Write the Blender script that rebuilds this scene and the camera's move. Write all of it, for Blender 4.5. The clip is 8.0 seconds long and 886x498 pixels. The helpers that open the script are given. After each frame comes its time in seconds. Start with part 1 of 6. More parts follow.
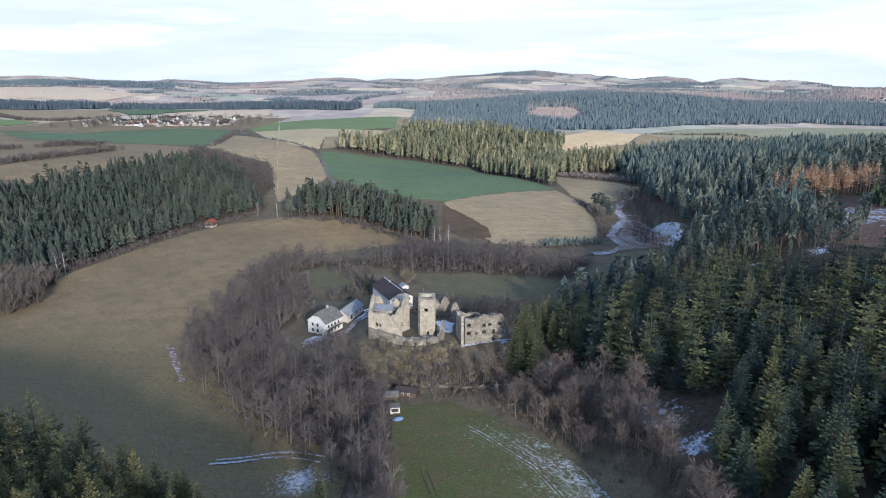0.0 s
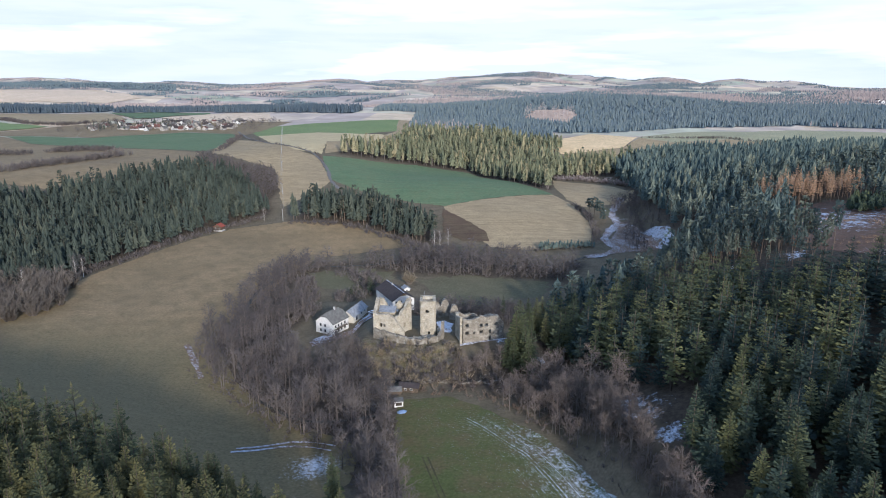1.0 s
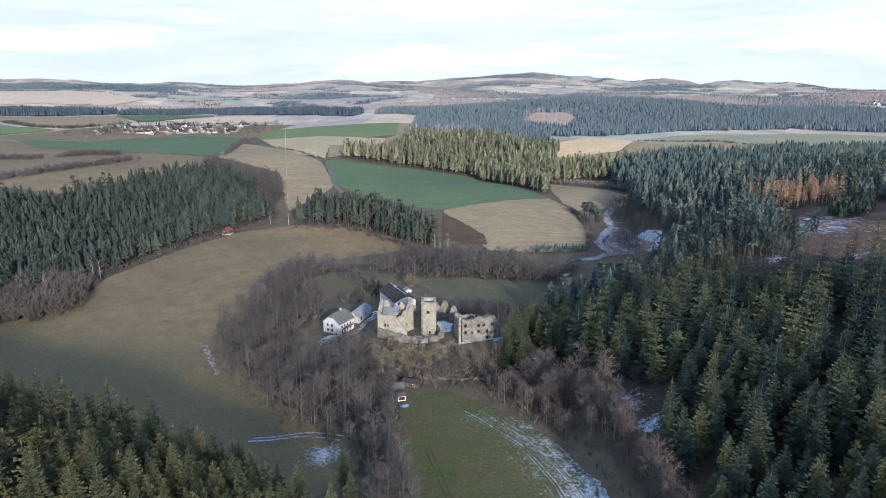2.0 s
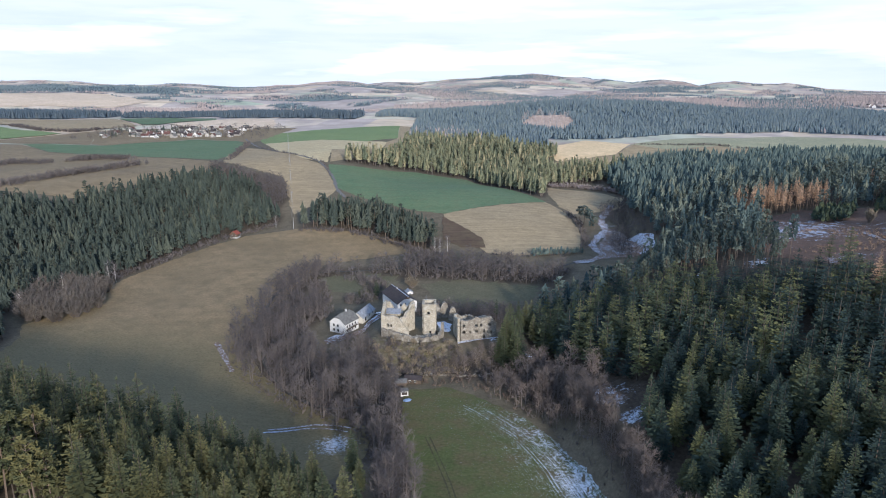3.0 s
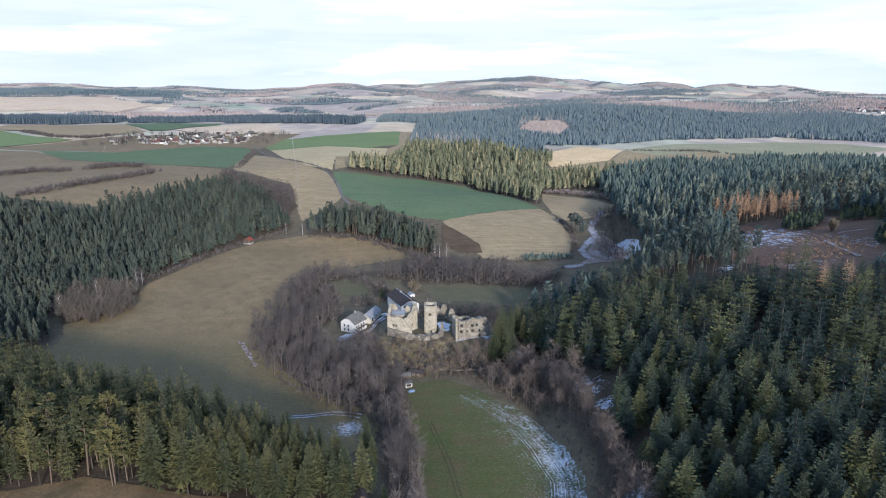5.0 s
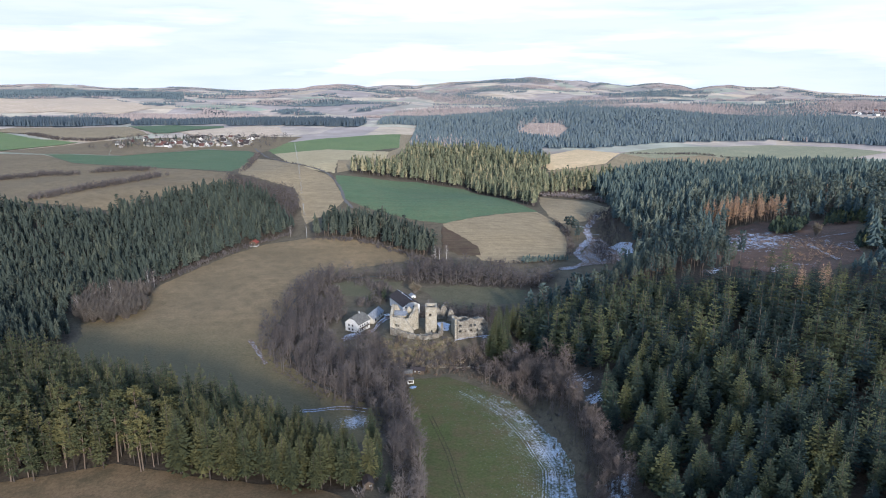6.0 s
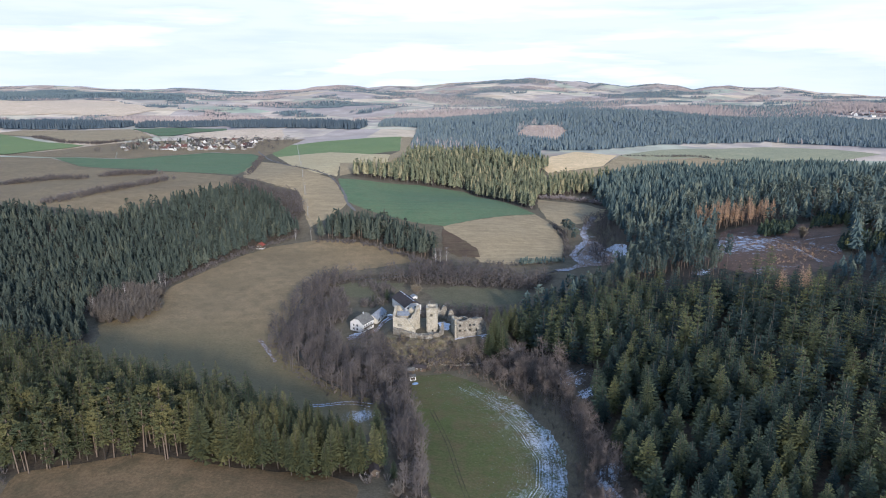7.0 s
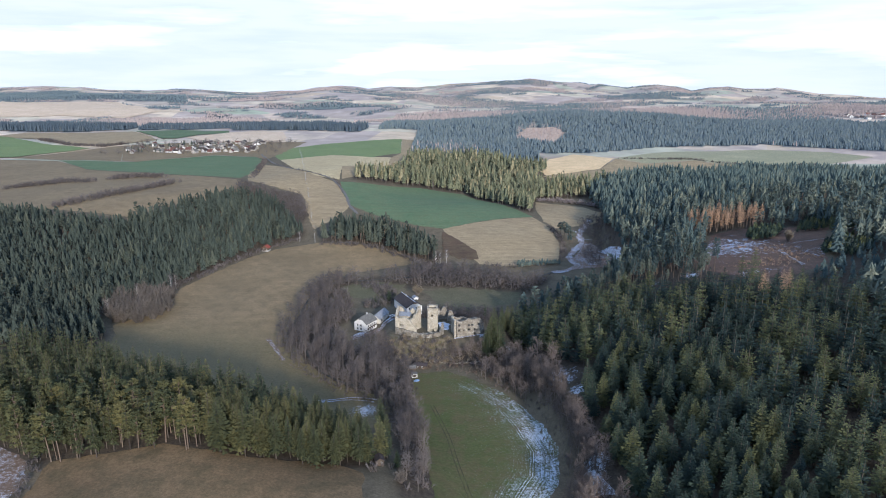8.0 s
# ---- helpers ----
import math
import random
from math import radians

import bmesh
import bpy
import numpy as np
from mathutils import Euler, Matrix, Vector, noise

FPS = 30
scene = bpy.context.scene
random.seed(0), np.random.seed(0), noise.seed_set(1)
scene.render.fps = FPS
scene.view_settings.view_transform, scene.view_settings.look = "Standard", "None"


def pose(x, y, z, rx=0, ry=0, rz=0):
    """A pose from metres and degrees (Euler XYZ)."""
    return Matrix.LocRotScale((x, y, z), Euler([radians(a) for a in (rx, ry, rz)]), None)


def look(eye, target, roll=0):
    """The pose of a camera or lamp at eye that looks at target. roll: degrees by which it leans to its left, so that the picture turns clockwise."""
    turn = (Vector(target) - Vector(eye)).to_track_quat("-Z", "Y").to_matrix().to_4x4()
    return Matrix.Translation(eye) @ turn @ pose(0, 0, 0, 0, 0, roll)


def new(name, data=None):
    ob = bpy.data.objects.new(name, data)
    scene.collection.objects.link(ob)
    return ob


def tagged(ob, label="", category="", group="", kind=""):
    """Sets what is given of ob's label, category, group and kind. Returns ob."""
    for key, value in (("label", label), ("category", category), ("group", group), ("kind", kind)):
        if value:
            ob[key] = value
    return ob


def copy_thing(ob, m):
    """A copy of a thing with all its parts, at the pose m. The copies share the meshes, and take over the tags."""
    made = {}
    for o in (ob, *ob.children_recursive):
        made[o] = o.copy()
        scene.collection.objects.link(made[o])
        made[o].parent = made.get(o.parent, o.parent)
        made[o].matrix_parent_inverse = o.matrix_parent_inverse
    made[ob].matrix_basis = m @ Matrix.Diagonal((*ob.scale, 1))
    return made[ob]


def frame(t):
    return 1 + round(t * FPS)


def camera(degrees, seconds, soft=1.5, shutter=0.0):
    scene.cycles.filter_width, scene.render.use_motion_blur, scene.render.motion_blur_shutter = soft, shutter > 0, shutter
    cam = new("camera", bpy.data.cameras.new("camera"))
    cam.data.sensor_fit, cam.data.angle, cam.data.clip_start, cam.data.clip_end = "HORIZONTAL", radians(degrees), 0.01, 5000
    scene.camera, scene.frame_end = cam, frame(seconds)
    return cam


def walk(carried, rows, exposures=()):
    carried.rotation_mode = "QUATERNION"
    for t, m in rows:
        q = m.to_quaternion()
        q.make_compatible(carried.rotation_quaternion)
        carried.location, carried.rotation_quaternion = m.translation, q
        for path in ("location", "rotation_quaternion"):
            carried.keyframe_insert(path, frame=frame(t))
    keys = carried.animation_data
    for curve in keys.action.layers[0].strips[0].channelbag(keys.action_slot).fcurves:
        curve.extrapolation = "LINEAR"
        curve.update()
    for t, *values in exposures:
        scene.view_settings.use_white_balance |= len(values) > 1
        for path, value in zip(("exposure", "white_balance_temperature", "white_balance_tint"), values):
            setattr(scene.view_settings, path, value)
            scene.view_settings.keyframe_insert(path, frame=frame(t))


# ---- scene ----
cam = camera(69.0, 8.0, soft=1.0)
METRES, EYE, TILT = 110.0, 100.0, -14.74
ROWS = [
    (0.0, 0.0000, 0.0000, 0.0000, 0.00, 0.00, -0.00),
    (0.5, 0.0005, -0.0880, 0.0110, -0.01, 0.00, 0.04),
    (1.0, -0.0001, -0.1760, 0.0219, -0.02, 0.00, 0.09),
    (1.5, 0.0003, -0.2646, 0.0329, -0.01, -0.01, 0.08),
    (3.0, 0.0007, -0.5316, 0.0644, -0.03, 0.01, 0.10),
    (3.5, 0.0001, -0.6209, 0.0748, -0.08, 0.01, 0.11),
    (4.0, 0.0002, -0.7104, 0.0854, -0.08, 0.02, 0.13),
    (4.5, -0.0003, -0.7998, 0.0966, -0.08, 0.00, 0.14),
    (6.0, -0.0015, -1.0687, 0.1273, -0.11, 0.01, 0.13),
    (6.5, -0.0021, -1.1561, 0.1376, -0.10, 0.03, 0.08),
    (7.0, -0.0024, -1.2459, 0.1482, -0.08, -0.01, 0.20),
    (7.5, -0.0036, -1.3359, 0.1591, -0.09, -0.03, 0.20),
    (8.0, -0.0032, -1.4258, 0.1699, -0.09, -0.02, 0.19),
]
walk(cam, [(t, pose(0, 0, EYE, TILT) @ pose(METRES * x, METRES * y, METRES * z, 90 + pitch, roll, yaw)) for t, x, y, z, yaw, pitch, roll in ROWS])

# ---- light ----
SUN_FROM = Vector((0.30, -0.90, 0.295)).normalized()
world = bpy.data.worlds.new("sky")
scene.world = world
world.use_nodes = True
wt = world.node_tree
wt.nodes.clear()


def wnode(kind, **values):
    n = wt.nodes.new(kind)
    for key, value in values.items():
        n.inputs[key].default_value = value
    return n


sky = wt.nodes.new("ShaderNodeTexSky")
sky.sky_type = "NISHITA"
sky.sun_disc = False
sky.sun_elevation = math.asin(SUN_FROM.z)
sky.sun_rotation = math.atan2(SUN_FROM.x, SUN_FROM.y)
sky.air_density, sky.dust_density, sky.ozone_density = 1.0, 0.4, 2.5
sky_bg = wnode("ShaderNodeBackground", Strength=0.19)
wt.links.new(sky.outputs[0], sky_bg.inputs[0])
cloud_bg = wnode("ShaderNodeBackground", Strength=0.58)
shade = wnode("ShaderNodeTexNoise", Scale=5.0, Detail=6.0, Roughness=0.55)
shades = wt.nodes.new("ShaderNodeValToRGB")
shades.color_ramp.elements[0].position, shades.color_ramp.elements[1].position = 0.36, 0.56
shades.color_ramp.elements[0].color, shades.color_ramp.elements[1].color = (0.80, 0.875, 0.955, 1), (0.90, 0.945, 1.0, 1)
wt.links.new(shade.outputs[0], shades.inputs[0])
wt.links.new(shades.outputs[0], cloud_bg.inputs[0])
where = wt.nodes.new("ShaderNodeTexCoord")
stretch = wt.nodes.new("ShaderNodeMapping")
stretch.inputs["Scale"].default_value = (1.0, 1.0, 9.0)
wt.links.new(where.outputs["Generated"], stretch.inputs[0])
wt.links.new(stretch.outputs[0], shade.inputs["Vector"])
puffs = wnode("ShaderNodeTexNoise", Scale=2.6, Detail=7.0, Roughness=0.52)
wt.links.new(stretch.outputs[0], puffs.inputs["Vector"])
split = wt.nodes.new("ShaderNodeSeparateXYZ")
wt.links.new(where.outputs["Generated"], split.inputs[0])
rise = wnode("ShaderNodeMapRange")
rise.inputs["From Min"].default_value, rise.inputs["From Max"].default_value = 0.06, 0.36
rise.inputs["To Min"].default_value, rise.inputs["To Max"].default_value = 0.12, -0.16
wt.links.new(split.outputs["Z"], rise.inputs["Value"])
more = wt.nodes.new("ShaderNodeMath")
wt.links.new(puffs.outputs[0], more.inputs[0])
wt.links.new(rise.outputs[0], more.inputs[1])
cover = wt.nodes.new("ShaderNodeValToRGB")
cover.color_ramp.elements[0].position, cover.color_ramp.elements[1].position = 0.27, 0.60
wt.links.new(more.outputs[0], cover.inputs[0])
both = wt.nodes.new("ShaderNodeMixShader")
wt.links.new(cover.outputs[0], both.inputs[0])
wt.links.new(sky_bg.outputs[0], both.inputs[1])
wt.links.new(cloud_bg.outputs[0], both.inputs[2])
wout = wt.nodes.new("ShaderNodeOutputWorld")
wt.links.new(both.outputs[0], wout.inputs[0])

sun = new("sun", bpy.data.lights.new("sun", "SUN"))
sun.data.energy, sun.data.angle, sun.data.color = 3.0, radians(4.5), (1.0, 0.89, 0.74)
sun.matrix_world = look(SUN_FROM * 500, (0, 0, 0))
scene.view_settings.exposure = 0.88
scene.view_settings.use_white_balance = True
scene.view_settings.white_balance_temperature = 5800
scene.view_settings.white_balance_tint = 12

# ---- materials ----
class Mat:
    """A short way to write node materials."""

    def __init__(self, name, rough=0.9, spec=0.2, metal=0.0):
        self.m = bpy.data.materials.new(name)
        self.m.use_nodes = True
        self.t = self.m.node_tree
        self.b = self.t.nodes["Principled BSDF"]
        self.b.inputs["Roughness"].default_value = rough
        self.b.inputs["Specular IOR Level"].default_value = spec
        self.b.inputs["Metallic"].default_value = metal
        self.at = self.t.nodes.new("ShaderNodeTexCoord").outputs["Object"]

    def link(self, a, b):
        self.t.links.new(a, b)

    def node(self, kind, **props):
        n = self.t.nodes.new(kind)
        for k, v in props.items():
            n.inputs[k].default_value = v
        return n

    def noise(self, scale, detail=4.0, rough=0.55, stretch=None, turn=0.0):
        n = self.node("ShaderNodeTexNoise", Scale=scale, Detail=detail, Roughness=rough)
        if stretch:
            mp = self.node("ShaderNodeMapping", Scale=stretch, Rotation=(0, 0, radians(turn)))
            self.link(self.at, mp.inputs[0])
            self.link(mp.outputs[0], n.inputs["Vector"])
        else:
            self.link(self.at, n.inputs["Vector"])
        return n.outputs[0]

    def ramp(self, value, *stops):
        r = self.node("ShaderNodeValToRGB")
        e = r.color_ramp.elements
        while len(e) < len(stops):
            e.new(0.5)
        for i, (p, c) in enumerate(stops):
            e[i].position = p
            e[i].color = (*c, 1) if isinstance(c, tuple) else (c, c, c, 1)
        self.link(value, r.inputs[0])
        return r.outputs[0]

    def mix(self, fac, a, b, kind="MIX"):
        n = self.t.nodes.new("ShaderNodeMix")
        n.data_type, n.blend_type = "RGBA", kind
        for sock, v in ((n.inputs[0], fac), (n.inputs[6], a), (n.inputs[7], b)):
            if isinstance(v, (int, float)):
                sock.default_value = v
            elif isinstance(v, tuple):
                sock.default_value = (*v, 1)
            else:
                self.link(v, sock)
        return n.outputs[2]

    def math(self, op, a, b=0.0):
        n = self.t.nodes.new("ShaderNodeMath")
        n.operation = op
        for sock, v in ((n.inputs[0], a), (n.inputs[1], b)):
            if isinstance(v, (int, float)):
                sock.default_value = v
            else:
                self.link(v, sock)
        return n.outputs[0]

    def attr(self, name):
        n = self.t.nodes.new("ShaderNodeAttribute")
        n.attribute_name = name
        return n.outputs["Fac"]

    def tone(self):
        """A value from 0 to 1 of its own for each thing."""
        info = self.t.nodes.new("ShaderNodeObjectInfo")
        return self.math("FRACT", self.math("ADD", self.attr("tone"), info.outputs["Random"]))

    def color(self, c):
        if isinstance(c, tuple):
            self.b.inputs["Base Color"].default_value = (*c, 1)
        else:
            self.link(c, self.b.inputs["Base Color"])
        return self

    def bump(self, value, strength, distance):
        n = self.node("ShaderNodeBump", Strength=strength, Distance=distance)
        self.link(value, n.inputs["Height"])
        self.link(n.outputs[0], self.b.inputs["Normal"])
        return self


SNOW = (0.62, 0.68, 0.78)


def grass_mat(name, a, b, c, snow=0.0, streak=0.0, turn=0.0, fine=0.9, furrows=0.0, near_tone=None, clods=0.0):
    """Turf or a field: two broad tones, a fine one, and a thin cover of snow where the attribute snow says so."""
    k = Mat(name, 0.95, 0.1)
    broad = k.ramp(k.noise(0.018, 5, 0.6), (0.36, a), (0.64, b))
    patch = k.mix(k.ramp(k.noise(0.11, 5, 0.65), (0.42, 0.0), (0.68, 0.75)), broad, c)
    # Darker tone growing towards the near end, its edge broken by noise.
    if near_tone:
        near_mix = k.math("ADD", k.attr("near_tone"), k.math("MULTIPLY", k.math("SUBTRACT", k.noise(0.05, 5, 0.65), 0.5), 0.9))
        patch = k.mix(k.ramp(near_mix, (0.25, 0.0), (0.85, 0.85)), patch, near_tone)
    col = k.mix(1.0, patch, k.ramp(k.noise(fine, 6, 0.7), (0.25, 0.62), (0.75, 1.3)), "MULTIPLY")
    if streak:
        lines = k.noise(0.35, 3, 0.6, (0.05, 1.0, 1.0), turn)
        col = k.mix(1.0, col, k.ramp(lines, (0.3, 1.0 - streak), (0.7, 1.0 + streak)), "MULTIPLY")
    if snow:
        grain = k.math("ADD", k.math("MULTIPLY", k.noise(0.9, 7, 0.8), 0.72), k.math("MULTIPLY", k.noise(0.09, 4, 0.6), 0.28))
        over = k.math("ADD", grain, k.math("MULTIPLY", k.math("SUBTRACT", k.attr("snow"), 1.0), 0.42))
        if clods:
            over = k.math("ADD", over, k.math("MULTIPLY", k.math("SUBTRACT", k.noise(0.33, 4, 0.7, (1.0, 0.4, 1.0), 35), 0.5), clods))
        if furrows:
            row = k.node("ShaderNodeTexNoise", Scale=1.0, Detail=3.0, Roughness=0.6)
            row.noise_dimensions = "1D"
            k.link(k.math("MULTIPLY", k.attr("furrow"), 1.5), row.inputs["W"])
            over = k.math("ADD", over, k.math("MULTIPLY", k.math("SUBTRACT", row.outputs[0], 0.5), furrows))
            fleck = k.math("ADD", k.noise(1.9, 4, 0.75), k.math("MULTIPLY", k.math("SUBTRACT", k.attr("snow"), 1.0), 0.13))
            over = k.math("MAXIMUM", over, k.math("SUBTRACT", fleck, 0.13))
        col = k.mix(k.ramp(over, (0.42, 0.0), (0.56, snow * 0.88)), col, SNOW)
    k.color(col)
    return k.bump(k.noise(1.6, 5, 0.7), 0.6, 0.25).m


M_MEADOW = grass_mat("dry_meadow", (0.208, 0.152, 0.086), (0.268, 0.191, 0.107), (0.16, 0.126, 0.072), snow=0.8, streak=0.045, turn=35, near_tone=(0.156, 0.129, 0.071))
M_LAWN = grass_mat("green_meadow", (0.078, 0.094, 0.034), (0.098, 0.099, 0.042), (0.118, 0.09, 0.05), snow=0.95, streak=0.06, turn=100, furrows=0.34)
M_BACK = grass_mat("valley_meadow", (0.12, 0.112, 0.068), (0.145, 0.125, 0.08), (0.10, 0.097, 0.058), snow=0.7)
M_GREEN = grass_mat("winter_crop", (0.10, 0.152, 0.080), (0.12, 0.165, 0.088), (0.132, 0.156, 0.083), streak=0.12, turn=60, fine=0.5)
M_SPRING = grass_mat("young_crop", (0.15, 0.205, 0.085), (0.18, 0.225, 0.095), (0.16, 0.19, 0.09), streak=0.1, turn=60, fine=0.5)
M_STUBBLE = grass_mat("stubble_field", (0.43, 0.345, 0.20), (0.49, 0.40, 0.235), (0.36, 0.285, 0.165), streak=0.12, turn=25, fine=0.5)
# Two paler copies of the stubble, with distant sunlight and haze painted in.
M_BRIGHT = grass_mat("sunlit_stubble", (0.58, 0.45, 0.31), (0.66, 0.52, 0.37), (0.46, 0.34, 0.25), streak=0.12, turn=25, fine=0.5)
M_STRAW = grass_mat("sunlit_straw", (0.60, 0.44, 0.25), (0.68, 0.50, 0.29), (0.50, 0.37, 0.21), streak=0.1, turn=25, fine=0.5)
M_HAY = grass_mat("dry_hay_field", (0.295, 0.228, 0.138), (0.335, 0.258, 0.153), (0.235, 0.182, 0.11), streak=0.14, turn=75)
M_PLOUGH = grass_mat("ploughed_earth", (0.085, 0.06, 0.042), (0.11, 0.075, 0.05), (0.13, 0.1, 0.06), streak=0.2, turn=-40)
# Hay colours cut by a third to stand for cloud shade on western fields.
M_HAY_DIM = grass_mat("dimmed_hay_grass", (0.205, 0.155, 0.095), (0.245, 0.185, 0.11), (0.16, 0.125, 0.075), streak=0.1, turn=75)
M_NEARFIELD = grass_mat("brown_grass", (0.165, 0.112, 0.062), (0.2, 0.137, 0.076), (0.088, 0.074, 0.042))
M_SNOWY = grass_mat("snowy_ground", (0.17, 0.115, 0.082), (0.20, 0.135, 0.095), (0.12, 0.092, 0.065), snow=0.9)
M_BRUSH = grass_mat("felled_brush", (0.14, 0.088, 0.064), (0.172, 0.108, 0.077), (0.1, 0.074, 0.054), snow=0.85, clods=0.75)
M_GREYFIELD = grass_mat("pale_pasture", (0.29, 0.28, 0.175), (0.34, 0.315, 0.2), (0.25, 0.245, 0.15), streak=0.08, turn=10, fine=0.4)
M_RUT = grass_mat("worn_rut", (0.068, 0.070, 0.034), (0.085, 0.078, 0.04), (0.06, 0.055, 0.034))
# Brush colour raised to imitate a break of sun on the felled slope.
M_FELLED = grass_mat("sunlit_felled_brush", (0.46, 0.33, 0.25), (0.55, 0.41, 0.31), (0.34, 0.25, 0.19), fine=0.2)


def patchwork_mat():
    """The ground: rough grass near by, and the strips and blocks of far fields."""
    k = Mat("open_country", 0.95, 0.1)
    near = k.ramp(k.noise(0.02, 5, 0.6), (0.36, (0.125, 0.105, 0.07)), (0.64, (0.155, 0.125, 0.085)))
    near = k.mix(k.ramp(k.noise(0.13, 5, 0.65), (0.45, 0.0), (0.7, 0.75)), near, (0.075, 0.066, 0.046))
    near = k.mix(1.0, near, k.ramp(k.noise(1.0, 6, 0.7), (0.25, 0.6), (0.75, 1.3)), "MULTIPLY")
    # Leaf litter, darkened to stand in for the shadows between trees.
    near = k.mix(k.attr("litter_shade"), near, k.ramp(k.noise(0.6, 5, 0.7), (0.35, (0.05, 0.04, 0.031)), (0.7, (0.11, 0.088, 0.064))))
    grain = k.math("ADD", k.math("MULTIPLY", k.noise(0.5, 6, 0.75), 0.62), k.math("MULTIPLY", k.noise(0.09, 4, 0.6), 0.38))
    over = k.math("ADD", grain, k.math("MULTIPLY", k.math("SUBTRACT", k.attr("snow"), 1.0), 0.42))
    near = k.mix(k.ramp(over, (0.43, 0.0), (0.53, 0.9)), near, SNOW)
    cells = k.node("ShaderNodeTexVoronoi", Scale=1.0)
    mp = k.node("ShaderNodeMapping", Scale=(0.0048, 0.0052, 0.0), Rotation=(0, 0, radians(20)))
    k.link(k.at, mp.inputs[0])
    k.link(mp.outputs[0], cells.inputs["Vector"])
    pick = k.t.nodes.new("ShaderNodeSeparateColor")
    k.link(cells.outputs["Color"], pick.inputs[0])
    # Far field tones are paled; the haze over them is part of the colour.
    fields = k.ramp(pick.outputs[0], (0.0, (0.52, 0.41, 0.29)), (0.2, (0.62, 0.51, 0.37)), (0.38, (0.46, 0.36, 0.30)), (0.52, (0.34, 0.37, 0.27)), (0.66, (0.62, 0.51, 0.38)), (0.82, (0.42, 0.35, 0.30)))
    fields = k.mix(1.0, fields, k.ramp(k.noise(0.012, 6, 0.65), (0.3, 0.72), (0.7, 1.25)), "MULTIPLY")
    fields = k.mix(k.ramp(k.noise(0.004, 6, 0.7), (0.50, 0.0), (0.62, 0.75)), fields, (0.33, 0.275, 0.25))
    # Bluish floor under far woods, with the same painted haze as their needles.
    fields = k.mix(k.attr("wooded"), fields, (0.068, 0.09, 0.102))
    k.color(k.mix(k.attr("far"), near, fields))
    return k.bump(k.noise(1.6, 5, 0.7), 0.6, 0.25).m


M_COUNTRY = patchwork_mat()


def leaf_mat(name, dark, mid, warm, single=0.7):
    """Needles or twigs: a tone for each tree (by the share single) and one for each branch."""
    k = Mat(name, 0.85, 0.15)
    branch = k.t.nodes.new("ShaderNodeNewGeometry").outputs["Random Per Island"]
    pick = k.math("ADD", k.math("MULTIPLY", k.tone(), single), k.math("MULTIPLY", branch, 1.0 - single))
    col = k.ramp(pick, (0.1, dark), (0.5, mid), (0.9, warm))
    k.color(k.mix(1.0, col, k.ramp(k.noise(0.7, 3), (0.3, 0.75), (0.7, 1.3)), "MULTIPLY"))
    return k.m


# Random branch tones imitate bluish shade and olive sunlit tips in the needle colour.
M_SPRUCE = leaf_mat("spruce_needles", (0.02, 0.033, 0.031), (0.041, 0.057, 0.038), (0.11, 0.112, 0.046))
# Spruce colours lightened and blued to carry sun and haze beyond the valley.
M_HILL = leaf_mat("hazed_hill_needles", (0.047, 0.072, 0.074), (0.078, 0.104, 0.094), (0.145, 0.156, 0.114))
M_BANK = leaf_mat("bank_wood_needles", (0.042, 0.052, 0.029), (0.068, 0.071, 0.032), (0.112, 0.102, 0.042))
M_LONE = leaf_mat("lone_spruce_needles", (0.036, 0.048, 0.028), (0.060, 0.070, 0.034), (0.112, 0.106, 0.046))
M_RUSTBUSH = leaf_mat("rusty_scrub_twigs", (0.10, 0.07, 0.052), (0.14, 0.096, 0.068), (0.19, 0.135, 0.09))
# Brighter, yellower needles: the sun on the river wood is painted in.
M_RIVER_SUNLIT = leaf_mat("sunlit_river_wood_needles", (0.088, 0.102, 0.066), (0.158, 0.16, 0.096), (0.25, 0.22, 0.13), 0.75)
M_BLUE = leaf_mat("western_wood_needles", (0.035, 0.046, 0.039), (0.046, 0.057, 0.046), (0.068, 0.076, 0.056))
# Far needles are blued and lightened: distance haze is put into their colour.
M_FARROW = leaf_mat("hazed_row_needles", (0.045, 0.064, 0.084), (0.056, 0.076, 0.094), (0.08, 0.095, 0.1))
M_FARWOOD = leaf_mat("hazed_far_needles", (0.08, 0.11, 0.132), (0.096, 0.128, 0.146), (0.13, 0.155, 0.15))
M_LARCH = leaf_mat("larch_twigs", (0.29, 0.185, 0.115), (0.37, 0.232, 0.14), (0.43, 0.275, 0.165))
M_TWIG = leaf_mat("bare_twigs", (0.066, 0.059, 0.059), (0.095, 0.083, 0.081), (0.152, 0.13, 0.117))
M_TWIG_EAST = leaf_mat("reddish_twigs", (0.102, 0.084, 0.076), (0.142, 0.115, 0.101), (0.195, 0.154, 0.13))
M_WILLOW = leaf_mat("willow_twigs", (0.09, 0.08, 0.071), (0.115, 0.10, 0.087), (0.145, 0.124, 0.104))
M_TANBUSH = leaf_mat("tan_twigs", (0.155, 0.128, 0.09), (0.205, 0.165, 0.11), (0.25, 0.195, 0.13))
# Twig colour paled and greyed, so leafless woods far off look hazy.
M_FARTWIG = leaf_mat("hazed_twigs", (0.22, 0.19, 0.185), (0.27, 0.225, 0.21), (0.32, 0.26, 0.235))


def bark_mat(name, a, b):
    k = Mat(name, 0.95, 0.1)
    k.color(k.ramp(k.noise(1.3, 4, 0.6, (1, 1, 0.3)), (0.35, a), (0.65, b)))
    return k.m


M_BARK = bark_mat("grey_brown_bark", (0.10, 0.085, 0.075), (0.185, 0.158, 0.14))
